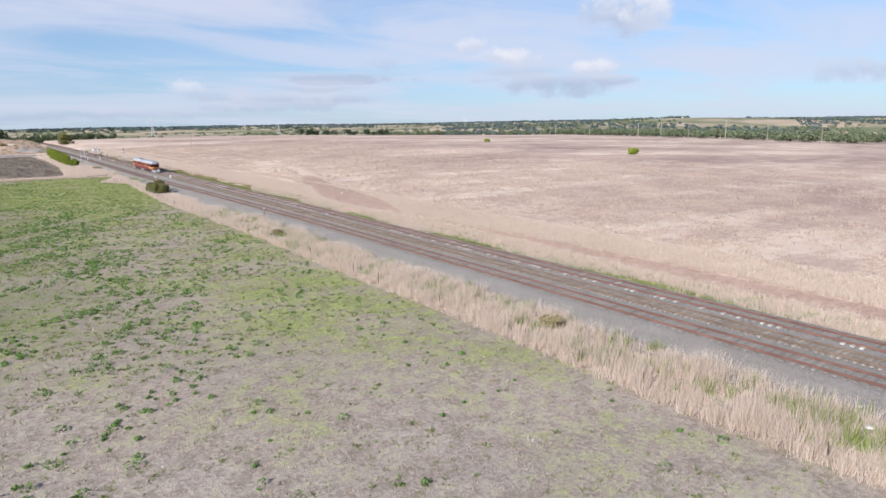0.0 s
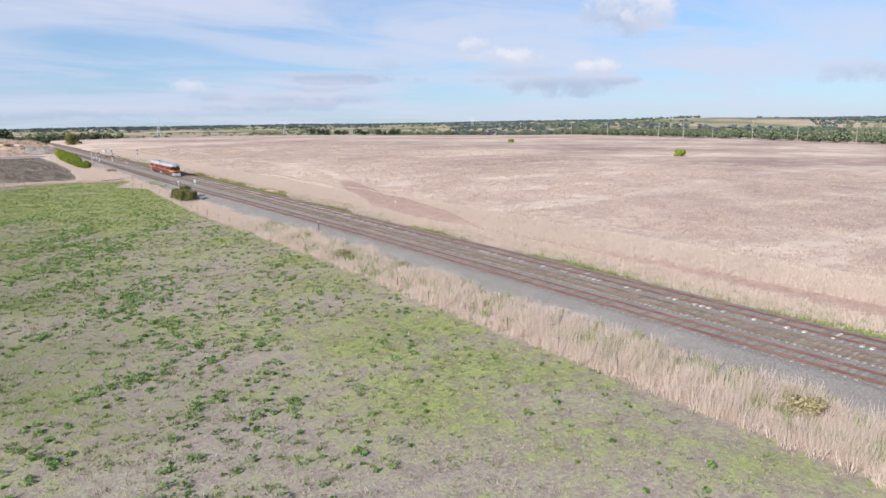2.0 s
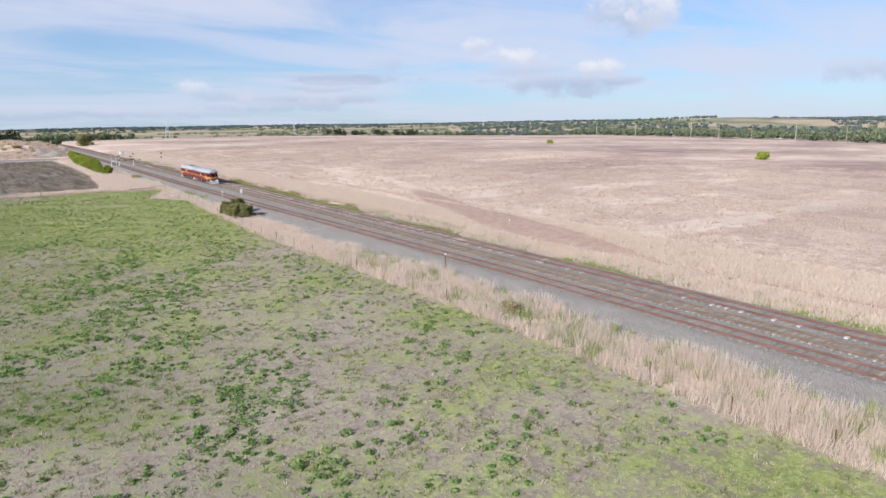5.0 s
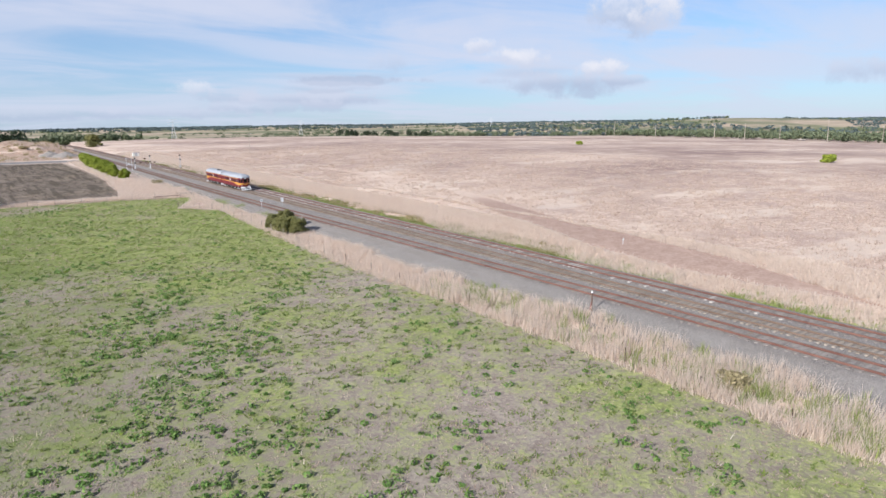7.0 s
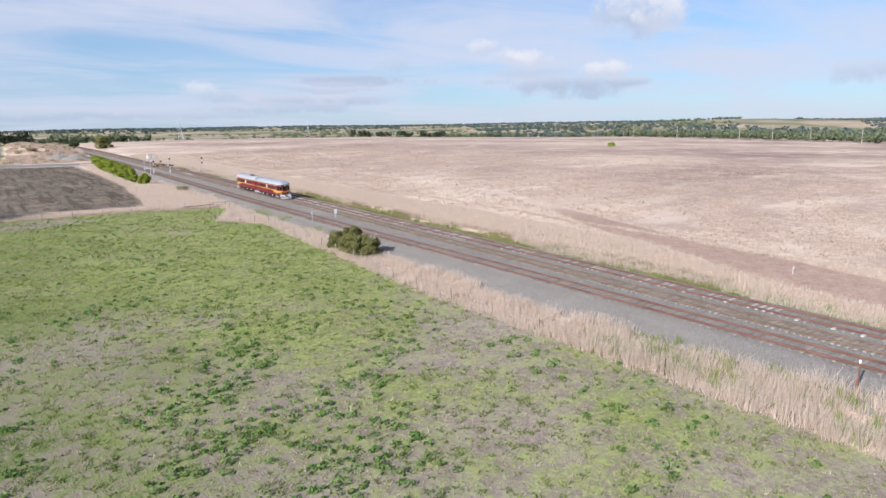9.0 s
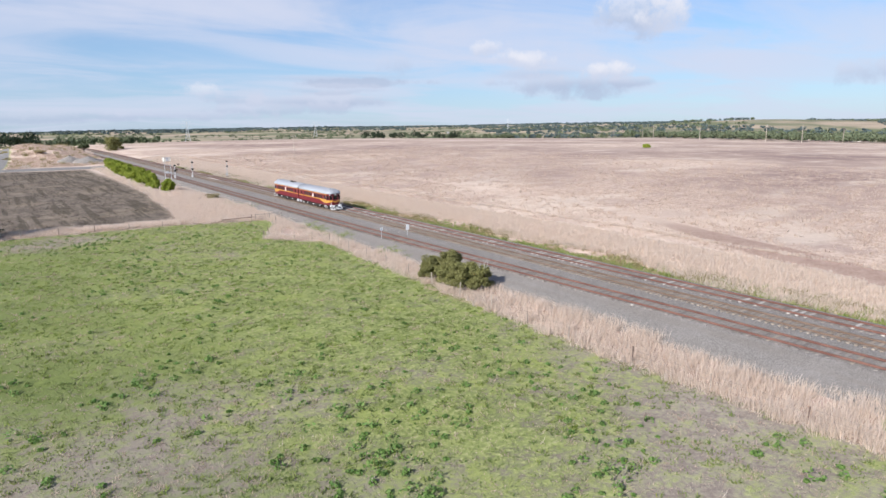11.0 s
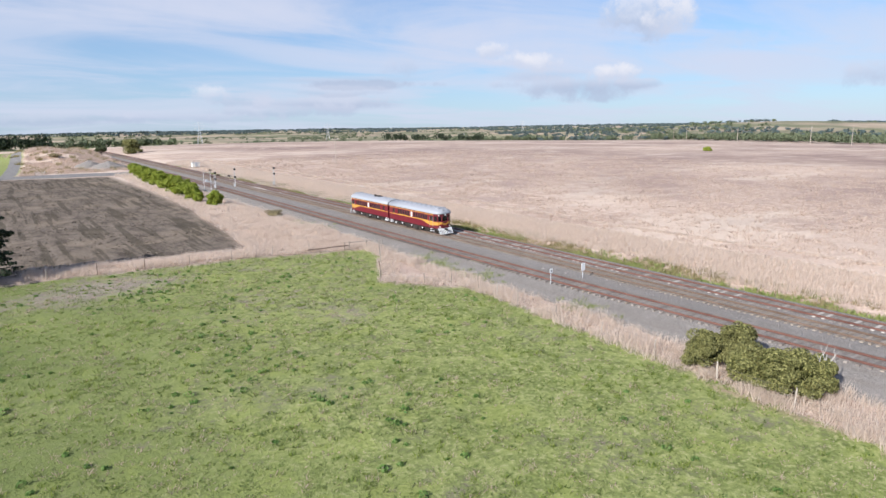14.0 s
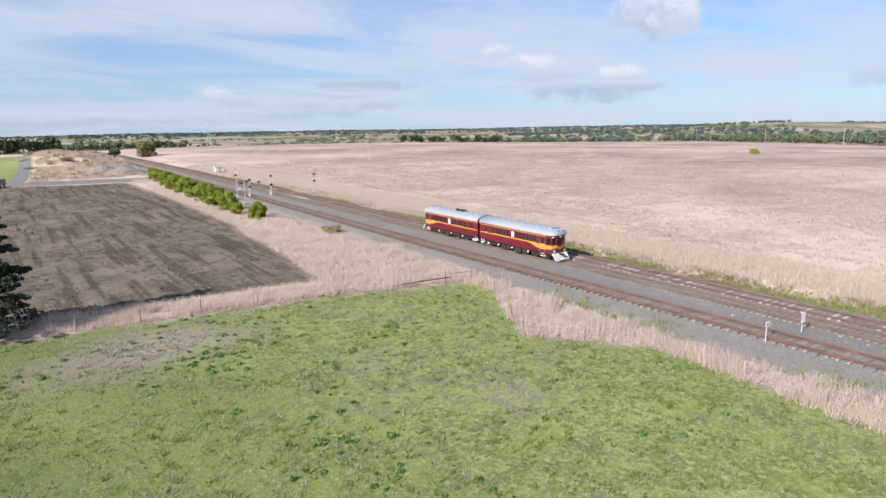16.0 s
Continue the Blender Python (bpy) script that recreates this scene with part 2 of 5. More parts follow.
def ballast_build(n):
    p = place(n)
    v = n.add("ShaderNodeTexVoronoi")
    n.link(p, v.inputs["Vector"])
    v.inputs["Scale"].default_value = 17.0
    stone = n.add("ShaderNodeSeparateColor")
    n.link(v.outputs["Color"], stone.inputs[0])
    c = n.mix(stone.outputs[0], (0.165, 0.146, 0.132), (0.335, 0.305, 0.28))
    along = n.noise(n.stretch(p, (1.1, 0.04, 1.0)), 1.0, 4)
    c = n.mix(n.math("MULTIPLY", n.ramp(along, 0.45, 0.7), 0.45), c, (0.22, 0.185, 0.16))
    c = n.mix(n.math("MULTIPLY", n.ramp(n.noise(p, 0.22, 4), 0.45, 0.75), 0.35), c, (0.33, 0.30, 0.28))
    # rust and oil worked into the stone between the rails
    sep = n.add("ShaderNodeSeparateXYZ")
    n.link(p, sep.inputs[0])
    for mid in (47.4, 51.5, 54.9):
        off = n.math("ABSOLUTE", n.math("SUBTRACT", sep.outputs[0], mid))
        off = n.math("ADD", off, n.math("MULTIPLY", n.math("SUBTRACT", along, 0.5), 1.6))
        c = n.mix(n.ramp(off, 0.7, 1.5, 0.2, 0.0), c, (0.20, 0.165, 0.14))
    return surface(n, c, 0.9, 0.0, v.outputs["Distance"], 0.05, 0.2)


GROUND = material("pasture_and_soil", ground_build)
BALLAST = material("crushed_basalt", ballast_build)
RUST = worn("rusty_rail_steel", (0.115, 0.054, 0.043), (0.18, 0.095, 0.075), 0.85, 0.0, 0.6, 12)
RAIL_WORN = worn("brown_rail_steel", (0.12, 0.08, 0.06), (0.19, 0.135, 0.105), 0.7, 0.1, 0.6, 12)
CONCRETE = worn("sleeper_concrete", (0.21, 0.17, 0.135), (0.32, 0.27, 0.22), 0.85, 0.0, 0.8, 9, vary=0.3)
CONCRETE_WHITE = worn("pale_sleeper_concrete", (0.35, 0.315, 0.285), (0.48, 0.44, 0.405), 0.85, 0.0, 0.8, 9, vary=0.3)
TIMBER_OLD = worn("grey_sleeper_timber", (0.175, 0.15, 0.135), (0.275, 0.24, 0.215), 0.9, 0.0, 0.8, 9, vary=0.4)
POST_WOOD = worn("weathered_post_timber", (0.26, 0.215, 0.18), (0.44, 0.385, 0.335), 0.9, 0.0, 2.0, 25, vary=0.4)
POST_DARK = worn("rusty_star_picket", (0.07, 0.045, 0.035), (0.14, 0.09, 0.07), 0.8, 0.2, 3.0, 25, vary=0.3)
WIRE = worn("rusting_wire", (0.16, 0.14, 0.13), (0.26, 0.24, 0.22), 0.6, 0.4)
STRAW = leafy("dry_grass_blades", [(0.52, 0.42, 0.345), (0.68, 0.57, 0.485), (0.80, 0.69, 0.605), (0.66, 0.555, 0.47)], 0.85, 0.5)
STRAW_SHORT = leafy("cured_pasture_blades", [(0.36, 0.26, 0.205), (0.52, 0.405, 0.325), (0.64, 0.52, 0.425), (0.46, 0.345, 0.285)], 0.85, 0.5)
SWARD = leafy("green_paddock_blades", [(0.115, 0.165, 0.045), (0.20, 0.26, 0.075), (0.35, 0.36, 0.17), (0.24, 0.285, 0.105)], 0.7, 0.5)
WEED = leafy("green_thistle_leaves", [(0.10, 0.19, 0.05), (0.165, 0.275, 0.075), (0.24, 0.355, 0.105), (0.16, 0.24, 0.08)], 0.6, 0.45)
CLOD = leafy("turned_clods", [(0.07, 0.055, 0.045), (0.14, 0.112, 0.092), (0.25, 0.205, 0.17), (0.15, 0.13, 0.10)], 0.95, 0.05)
WEED_SMALL = leafy("small_paddock_weeds", [(0.10, 0.15, 0.045), (0.17, 0.22, 0.06), (0.27, 0.29, 0.09), (0.16, 0.21, 0.07)], 0.6, 0.4)
WEED_YELLOW = leafy("yellow_green_weed_leaves", [(0.13, 0.18, 0.05), (0.23, 0.28, 0.08), (0.34, 0.37, 0.13), (0.24, 0.27, 0.10)], 0.5, 0.35)

DRY_WEED = leafy("olive_brown_dry_weeds", [(0.16, 0.14, 0.06), (0.27, 0.23, 0.11), (0.42, 0.35, 0.20), (0.30, 0.25, 0.13)], 0.8, 0.35)
CURED = leafy("pale_cured_tussocks", [(0.45, 0.345, 0.28), (0.57, 0.45, 0.37), (0.67, 0.55, 0.46), (0.50, 0.385, 0.32)], 0.85, 0.5)
GRASS_DEEP = leafy("deep_green_grass_tufts", [(0.09, 0.14, 0.028), (0.17, 0.235, 0.04), (0.30, 0.345, 0.075), (0.23, 0.275, 0.075)], 0.6, 0.45)

# ---- the lie of the land ----
GX, GY = 0.010698, 0.013792
CROSS_X = [-9000, 20, 36, 40, 43.2, 44.6, 45.4, 56.6, 58.0, 60, 62, 66, 74, 9000]
CROSS_Z = [-1.0, -1.0, -1.0, -0.85, -0.55, -0.38, -0.30, -0.30, -0.55, -0.6, -0.35, 0.0, 0.25, 0.25]


def smooth(a, b, v):
    s = np.clip((v - a) / (b - a), 0, 1)
    return s * s * (3 - 2 * s)


def waves(x, y, size, seed):
    """Gentle rolling of the ground, about -1 to 1."""
    rng = np.random.RandomState(seed)
    total = 0
    for k in range(6):
        a, ph, f = rng.rand() * 6.28, rng.rand() * 6.28, (0.6 + rng.rand()) * 6.28 / size
        total = total + np.sin((x * math.cos(a) + y * math.sin(a)) * f + ph)
    return total / 3.0


def land(x, y):
    """Height of the ground at (x, y), for numbers or arrays."""
    x, y = np.asarray(x, float), np.asarray(y, float)
    base = GX * x + GY * y
    side = np.interp(x, CROSS_X, CROSS_Z)
    level = 1 - 0.9 * smooth(150, 235, y) * smooth(43.0, 39.0, x)
    away = smooth(43, 30, x) + smooth(60, 80, x)
    z = base + side * level + away * (0.10 * waves(x, y, 24, 1) + 0.12 * waves(x, y, 70, 2))
    # the field sinks away behind its crest
    z = z - 0.034 * 40 * np.logaddexp(0, (x - 200) / 40) - 0.05 * 60 * np.logaddexp(0, (y - 640) / 60)
    z = z - 0.03 * 40 * np.logaddexp(0, (-x - 200) / 40) - 0.014 * 30 * np.logaddexp(0, (-y - 100) / 30)
    r = np.hypot(x, y)
    low = -9 + 5 * waves(x, y, 900, 3)
    z = np.maximum(z, low)
    far = smooth(1300, 3000, r)
    ridge = 9.5 + 4 * waves(x, y, 1500, 4)
    z = z * (1 - far) + ridge * far
    z = z + 25 * np.exp(-(((x - 1560) / 420) ** 2) - ((y - 900) / 330.0) ** 2) + 4 * np.exp(-(((x - 1250) / 300) ** 2) - ((y - 1050) / 330.0) ** 2)
    # old spoil heap beside the line
    z = z + 5.4 * np.exp(-(((x - 22) / 15) ** 2) - ((y - 482) / 34.0) ** 2) + 1.6 * np.exp(-(((x - 30) / 7) ** 2) - ((y - 455) / 14.0) ** 2) + 3.0 * np.exp(-(((x - 40) / 8) ** 2) - ((y - 520) / 30.0) ** 2)
    return z


def spaced(lo, hi, step, reach, grow):
    inner = list(np.arange(lo, hi + step / 2, step))
    a, s = inner[0], step
    left = []
    while a > -reach:
        s *= grow
        a -= s
        left.append(a)
    b, s = inner[-1], step
    right = []
    while b < reach:
        s *= grow
        b += s
        right.append(b)
    return np.array(left[::-1] + inner + right)


def mesh_from(name, verts, faces, mat):
    me = bpy.data.meshes.new(name)
    me.from_pydata([tuple(v) for v in verts], [], faces)
    me.materials.append(mat)
    return me


def in_quad(x, y, xs_lo, xs_hi, lo, hi, soft):
    """A field that runs from y=lo to y=hi between two slanting sides, 0 to 1, with a soft edge."""
    return smooth(-soft, soft, x - xs_lo) * smooth(-soft, soft, xs_hi - x) * smooth(-soft, soft, y - lo) * smooth(-soft, soft, hi - y)


def fence_x(y):
    """The paddock's fence beside the railway."""
    return np.interp(y, [-200, 20, 100, 150, 185, 200], [36.4, 36.3, 37.7, 37.2, 38.6, 39.2])


def build_ground():
    xs, ys = spaced(-60, 110, 1.0, 4700, 1.10), spaced(0, 420, 1.4, 4700, 1.10)
    X, Y = np.meshgrid(xs, ys)
    Z = land(X, Y)
    nx, ny = len(xs), len(ys)
    verts = np.stack([X, Y, Z], -1).reshape(-1, 3)
    a = (np.arange(ny - 1)[:, None] * nx + np.arange(nx - 1)[None, :]).reshape(-1)
    faces = np.stack([a, a + 1, a + 1 + nx, a + nx], -1)
    me = mesh_from("ground", verts, faces.tolist(), GROUND)
    me.polygons.foreach_set("use_smooth", [True] * len(me.polygons))
    fx = fence_x(Y)
    end = np.interp(X, [-400, 0, 28, 41], [262, 227.0, 222.6, 218.8])
    paddock = smooth(0.4, -0.4, X - fx) * smooth(0.6, -0.6, Y - end) * smooth(-400, -380, X)
    tip_a = (X - 39.2) * 8.5 + (Y - 196) * 6.4
    tip_b = (X - 32.8) * 14.1 - (Y - 204.5) * 8.2
    paddock = paddock * (1 - smooth(-3, 3, tip_a) * smooth(-5, 5, tip_b) * smooth(195, 197, Y))
    right = np.interp(Y, [228, 240, 270, 320, 360, 372], [27, 28.5, 31, 32, 31, 28])
    ploughed = in_quad(X, Y, -140 + 0 * X, right, 230.5 - 0.06 * X, 369 - 0.3 * (X - 10), 1.4)
    road_mid = np.interp(Y, [-200, 0, 60, 95, 110, 125, 145, 170, 200, 260], [64, 64.3, 64.8, 64.5, 66.5, 68.5, 73, 82, 92, 110])
    road_half = np.interp(Y, [0, 50, 75, 95, 112, 128, 150, 180, 230], [2.0, 1.7, 0.7, 0.5, 4.0, 4.6, 3.4, 1.8, 0.6])
    soil = smooth(road_half + 1.2, road_half - 0.6, np.abs(X - road_mid)) * smooth(200, 150, Y) * 0.85
    soil = np.maximum(soil, in_quad(X, Y, 58.3 + 0 * X, 60.6 + 0 * X, 150, 232, 1.2) * 0.55)
    soil = np.maximum(soil, in_quad(X, Y, 36.2 + 0 * X, 37.2 + 0 * X, 162, 171, 0.7) * 0.75)
    soil = np.maximum(soil, in_quad(X, Y, 42.6 + 0 * X, 45.0 + 0 * X, 178, 215, 0.8) * 0.45)
    # greenness: the far half of the paddock and a band along the fence are lush, the near middle is bare
    green = np.interp(Y, [-60, 20, 45, 60, 110, 133, 148, 165, 230], [0.27, 0.28, 0.35, 0.46, 0.45, 0.45, 0.63, 0.76, 0.78])
    green = green + 0.07 * smooth(12, 3, np.abs(X - fx + 5)) * smooth(172, 150, Y) + 0.07 * waves(X, Y, 40, 9) + 0.07 * waves(X, Y, 13, 10) - 0.6 * np.exp(-(((X - 8) / 7) ** 2) - ((Y - 219) / 4.0) ** 2) - 0.2 * np.exp(-(((X - 6) / 9) ** 2) - ((Y - 152) / 9.0) ** 2)
    green = green * paddock
    green = np.maximum(green, smooth(640, 700, Y) * smooth(500, 300, X) * smooth(1500, 900, Y) * 0.85)
    green = np.maximum(green, in_quad(X, Y, 57 + 0 * X, 60 + 0 * X, -200, 420, 1.0) * (0.42 + 0.2 * waves(X * 3, Y, 18, 12)))
    green = np.maximum(green, in_quad(X, Y, -30 + 0 * X, 12 + 0 * X, 371, 380, 2) * 0.7)
    green = np.maximum(green, in_quad(X, Y, -60 + 0 * X, np.interp(Y, [370, 395, 450, 520], [2.5, 6.5, 10.5, 14.5]) + 3.5, 384, 600, 3) * 0.72)
    r = np.hypot(X, Y)
    green = np.maximum(green, smooth(900, 1300, r) * (0.46 + 0.30 * waves(X, Y, 500, 14)))
    deep = paddock * np.clip(smooth(24, -6, X) * (0.75 + 0.5 * waves(X, Y, 16, 17)), 0, 1) * smooth(45, 75, Y)
    dark = np.clip(0.38 + 0.5 * waves(X * 0.5, Y, 90, 21), 0, 1) * smooth(75, 120, X)
    dark = np.maximum(dark, 0.8 * np.exp(-(((X - 150) / 45) ** 2) - ((Y - 55) / 45.0) ** 2))
    dark = np.maximum(dark, 0.9 * np.exp(-(((X - 290) / 60) ** 2) - ((Y - 270) / 30.0) ** 2))
    dark = np.maximum(dark * (1 - paddock), deep)
    gravel = smooth(2.6, 1.4, np.abs(X - np.interp(Y, [370, 395, 450, 520], [2.5, 6.5, 10.5, 14.5]))) * smooth(372, 378, Y) * smooth(600, 560, Y)
    gravel = np.maximum(gravel, in_quad(X, Y, 2 + 0 * X, 44 + 0 * X, 372 - 0.2 * X, 384 - 0.3 * (X - 20) , 1.5) * 0.8)
    for name, chans in (("zone", (paddock, ploughed, soil)), ("veg", (np.clip(green, 0, 1), dark, gravel))):
        attr = me.color_attributes.new(name, "FLOAT_COLOR", "POINT")
        data = np.ones((nx * ny, 4))
        for k, c in enumerate(chans):
            data[:, k] = np.clip(c, 0, 1).reshape(-1)
        if name == "zone":
            data[:, 3] = (1 - in_quad(X, Y, 57.5 + 0 * X, 63.5 + 0 * X, 146, 236, 1.5)).reshape(-1)
        if name == "veg":
            data[:, 3] = smooth(760, 1150, r).reshape(-1)
        attr.data.foreach_set("color", data.reshape(-1))
    return tagged(new("ground", me), "dry pasture, green paddock and ploughed earth", "ground", kind="structure")


build_ground()


# ---- railway ----
def strip(name, section, y0, y1, step, mat, rise=0.0, level=False):
    """A long body with one cross section [(x, z), ...] laid along the line."""
    ys = np.arange(y0, y1 + step / 2, step)
    verts, faces = [], []
    k = len(section)
    for y in ys:
        for sx, sz in section:
            verts.append((sx, y, rail_plane(sx if not level else 52, y) + sz + rise))
    for i in range(len(ys) - 1):
        for j in range(k - 1):
            a = i * k + j
            faces.append((a, a + 1, a + 1 + k, a + k))
    return mesh_from(name, verts, faces, mat)


def rail_plane(x, y):
    """Top of the ballast."""
    return GX * x + GY * y - 0.05 * 60 * math.log1p(math.exp(min(40, (y - 640) / 60)))


me = strip("ballast", [(40.8, -0.95), (41.8, -0.62), (43.2, -0.40), (44.6, -0.2), (45.4, -0.08), (46.0, 0.0), (50.0, 0.0), (56.6, 0.0), (57.4, -0.2), (58.6, -0.62)], -80, 700, 4.0, BALLAST)
tagged(new("ballast", me), "grey crushed stone ballast under three tracks", "ballast", kind="structure")
TRACK_NEAR, TRACK_MID, TRACK_FAR = ([-80, 15, 102, 144, 187, 230, 300, 700], [47.8, 47.8, 48.05, 47.35, 46.3, 46.0, 46.3, 47.0]), ([-80, 145, 230, 700], [51.35, 51.45, 51.8, 52.0]), ([-80, 15, 147, 187, 230, 700], [54.85, 54.85, 54.95, 54.6, 54.95, 55.2])


def track_x(track, y):
    return float(np.interp(y, *track))


RAIL = [(-0.07, 0.0), (-0.07, 0.02), (-0.012, 0.04), (-0.012, 0.11), (-0.037, 0.12), (-0.037, 0.155), (0.037, 0.155), (0.037, 0.12), (0.012, 0.11), (0.012, 0.04), (0.07, 0.02), (0.07, 0.0)]


def rail(track, offset, mat, label, y0=-80.0, y1=640.0):
    ys = np.arange(y0, y1 + 1, 4.0)
    verts, faces, k = [], [], len(RAIL)
    for y in ys:
        x = track_x(track, y) + offset
        for sx, sz in RAIL:
            verts.append((x + sx, y, rail_plane(x, y) + 0.05 + sz))
    for i in range(len(ys) - 1):
        for j in range(k):
            a, b = i * k + j, i * k + (j + 1) % k
            faces.append((a, b, b + k, a + k))
    me = mesh_from("rail", verts, faces, mat)
    return tagged(new("rail", me), label, "rail", group="rails of the railway line", kind="structure")


for track, half, mat, label in ((TRACK_NEAR, 0.80, RUST, "rusty red-brown steel rail on grey ballast"), (TRACK_MID, 0.7175, RAIL_WORN, "brown steel rail on concrete sleepers"), (TRACK_FAR, 0.80, RUST, "rusty steel rail with pale sleepers")):
    for s in (-1, 1):
        rail(track, s * half, mat, label)

# ---- tools for things ----
def thing(name, at, label, category, group="", turn=0.0):
    ob = new(name)
    ob.matrix_world = at if isinstance(at, Matrix) else pose(*at, 0, 0, turn)
    return tagged(ob, label, category, group)


def part(name, bm, mat, parent, label="", smooth_it=False):
    me = bpy.data.meshes.new(name)
    bm.to_mesh(me)
    bm.free()
    me.materials.append(mat)
    if smooth_it:
        me.polygons.foreach_set("use_smooth", [True] * len(me.polygons))
    ob = new(name, me)
    ob.parent = parent
    if label:
        ob["label"] = label
    return ob


def box(bm, x0, x1, y0, y1, z0, z1, bevel=0.0):
    made = bmesh.ops.create_cube(bm, size=1, matrix=Matrix.Translation(((x0 + x1) / 2, (y0 + y1) / 2, (z0 + z1) / 2)) @ Matrix.Diagonal((abs(x1 - x0), abs(y1 - y0), abs(z1 - z0), 1)))
    if bevel:
        edges = {e for v in made["verts"] for e in v.link_edges}
        bmesh.ops.bevel(bm, geom=list(edges), offset=bevel, segments=2, affect="EDGES", profile=0.6)


def tube(bm, a, b, r0, r1=None, sides=8, cap=True):
    a, b = Vector(a), Vector(b)
    d = b - a
    m = Matrix.Translation((a + b) / 2) @ d.to_track_quat("Z", "Y").to_matrix().to_4x4()
    bmesh.ops.create_cone(bm, cap_ends=cap, segments=sides, radius1=r0, radius2=r0 if r1 is None else r1, depth=d.length, matrix=m)


def boxes(*rows, bevel=0.0):
    bm = bmesh.new()
    for row in rows:
        box(bm, *row, bevel=bevel)
    return bm


def tubes(*rows):
    bm = bmesh.new()
    for row in rows:
        tube(bm, *row)
    return bm


def slabs(outline, z0, z1):
    """An upright body over a closed outline of (x, y)."""
    bm = bmesh.new()
    low = [bm.verts.new((x, y, z0)) for x, y in outline]
    high = [bm.verts.new((x, y, z1)) for x, y in outline]
    k = len(outline)
    for i in range(k):
        bm.faces.new((low[i], low[(i + 1) % k], high[(i + 1) % k], high[i]))
    bm.faces.new(high)
    bm.faces.new(low[::-1])
    bmesh.ops.recalc_face_normals(bm, faces=bm.faces)
    return bm


def panel(outline, thick, place_at):
    """A thin plate: an outline of (u, v) points put in place by place_at(u, v, depth)."""
    bm = bmesh.new()
    front = [bm.verts.new(place_at(u, v, thick)) for u, v in outline]
    back = [bm.verts.new(place_at(u, v, 0.0)) for u, v in outline]
    k = len(outline)
    for i in range(k):
        bm.faces.new((front[i], back[i], back[(i + 1) % k], front[(i + 1) % k]))
    bm.faces.new(front)
    bm.faces.new(back[::-1])
    bmesh.ops.recalc_face_normals(bm, faces=bm.faces)
    return bm


def raw_mesh(name, verts, k, mat):
    """A mesh of separate k-sided pieces from an array (pieces, k, 3)."""
    count = len(verts)
    me = bpy.data.meshes.new(name)
    me.vertices.add(count * k)
    me.vertices.foreach_set("co", np.ascontiguousarray(verts, dtype=np.float32).reshape(-1))
    me.loops.add(count * k)
    me.loops.foreach_set("vertex_index", np.arange(count * k, dtype=np.int32))
    me.polygons.add(count)
    me.polygons.foreach_set("loop_start", np.arange(0, count * k, k, dtype=np.int32))
    me.materials.append(mat)
    me.update(calc_edges=True)
    return me


def blades(rng, at, tall, wide, count, spread, lean):
    """Tufts of grass: count triangles round each place in at (n, 3), tall as given for each."""
    n = len(at)
    root = np.repeat(at, count, 0)
    hgt = np.repeat(tall, count) * rng.uniform(0.55, 1.15, n * count)
    a = rng.uniform(0, 2 * np.pi, n * count)
    r = spread * np.sqrt(rng.rand(n * count))
    root = root + np.stack([np.cos(a) * r, np.sin(a) * r, np.zeros_like(a) - 0.02], -1)
    b = rng.uniform(0, 2 * np.pi, n * count)
    side = np.stack([np.cos(b), np.sin(b), np.zeros_like(b)], -1) * (wide * rng.uniform(0.6, 1.4, n * count))[:, None] * 0.5
    tip = root + np.stack([np.cos(a) * r * 0.5 + rng.normal(0, 1, n * count) * lean * hgt + 0.12 * hgt, np.sin(a) * r * 0.5 + rng.normal(0, 1, n * count) * lean * hgt, hgt], -1)
    return np.stack([root - side, root + side, tip], 1)


def leaves(rng, centres, sizes, count, leaf):
    """Leaf pieces on and in ellipsoids: centres (n, 3), sizes (n, 3); count for each."""
    n = len(centres)
    d = rng.normal(0, 1, (n * count, 3))
    d /= np.linalg.norm(d, axis=1)[:, None]
    rad = rng.uniform(0.62, 1.03, n * count) ** 0.7
    pos = np.repeat(centres, count, 0) + d * np.repeat(sizes, count, 0) * rad[:, None]
    nor = d + rng.normal(0, 0.85, d.shape)
    nor /= np.linalg.norm(nor, axis=1)[:, None]
    u = np.cross(nor, rng.normal(0, 1, d.shape))
    u /= np.linalg.norm(u, axis=1)[:, None]
    v = np.cross(nor, u)
    s = (leaf * rng.uniform(0.6, 1.5, n * count))[:, None]
    return np.stack([pos - u * s * 0.6, pos - v * s * 0.35 + nor * s * 0.12, pos + u * s * 0.6, pos + v * s * 0.35 + nor * s * 0.12], 1)


def on_land(x, y, up=0.0):
    return np.stack([x, y, land(x, y) + up], -1)

# ---- the two-car rail motor ----
def enamel(name, colour, dirt, rough=0.3):
    def build(n):
        p = n.add("ShaderNodeTexCoord").outputs["Object"]
        streak = n.noise(n.stretch(p, (2.0, 2.0, 0.35)), 3.0, 5)
        c = n.mix(n.math("MULTIPLY", n.ramp(streak, 0.45, 0.75), 0.35), colour, dirt)
        return surface(n, c, n.ramp(streak, 0.3, 0.8, rough, rough + 0.2), 0.0, None, 0, 0.5)
    return material(name, build)


def glass_build(n):
    return surface(n, (0.018, 0.02, 0.024), 0.06, 0.0, None, 0, 0.8)


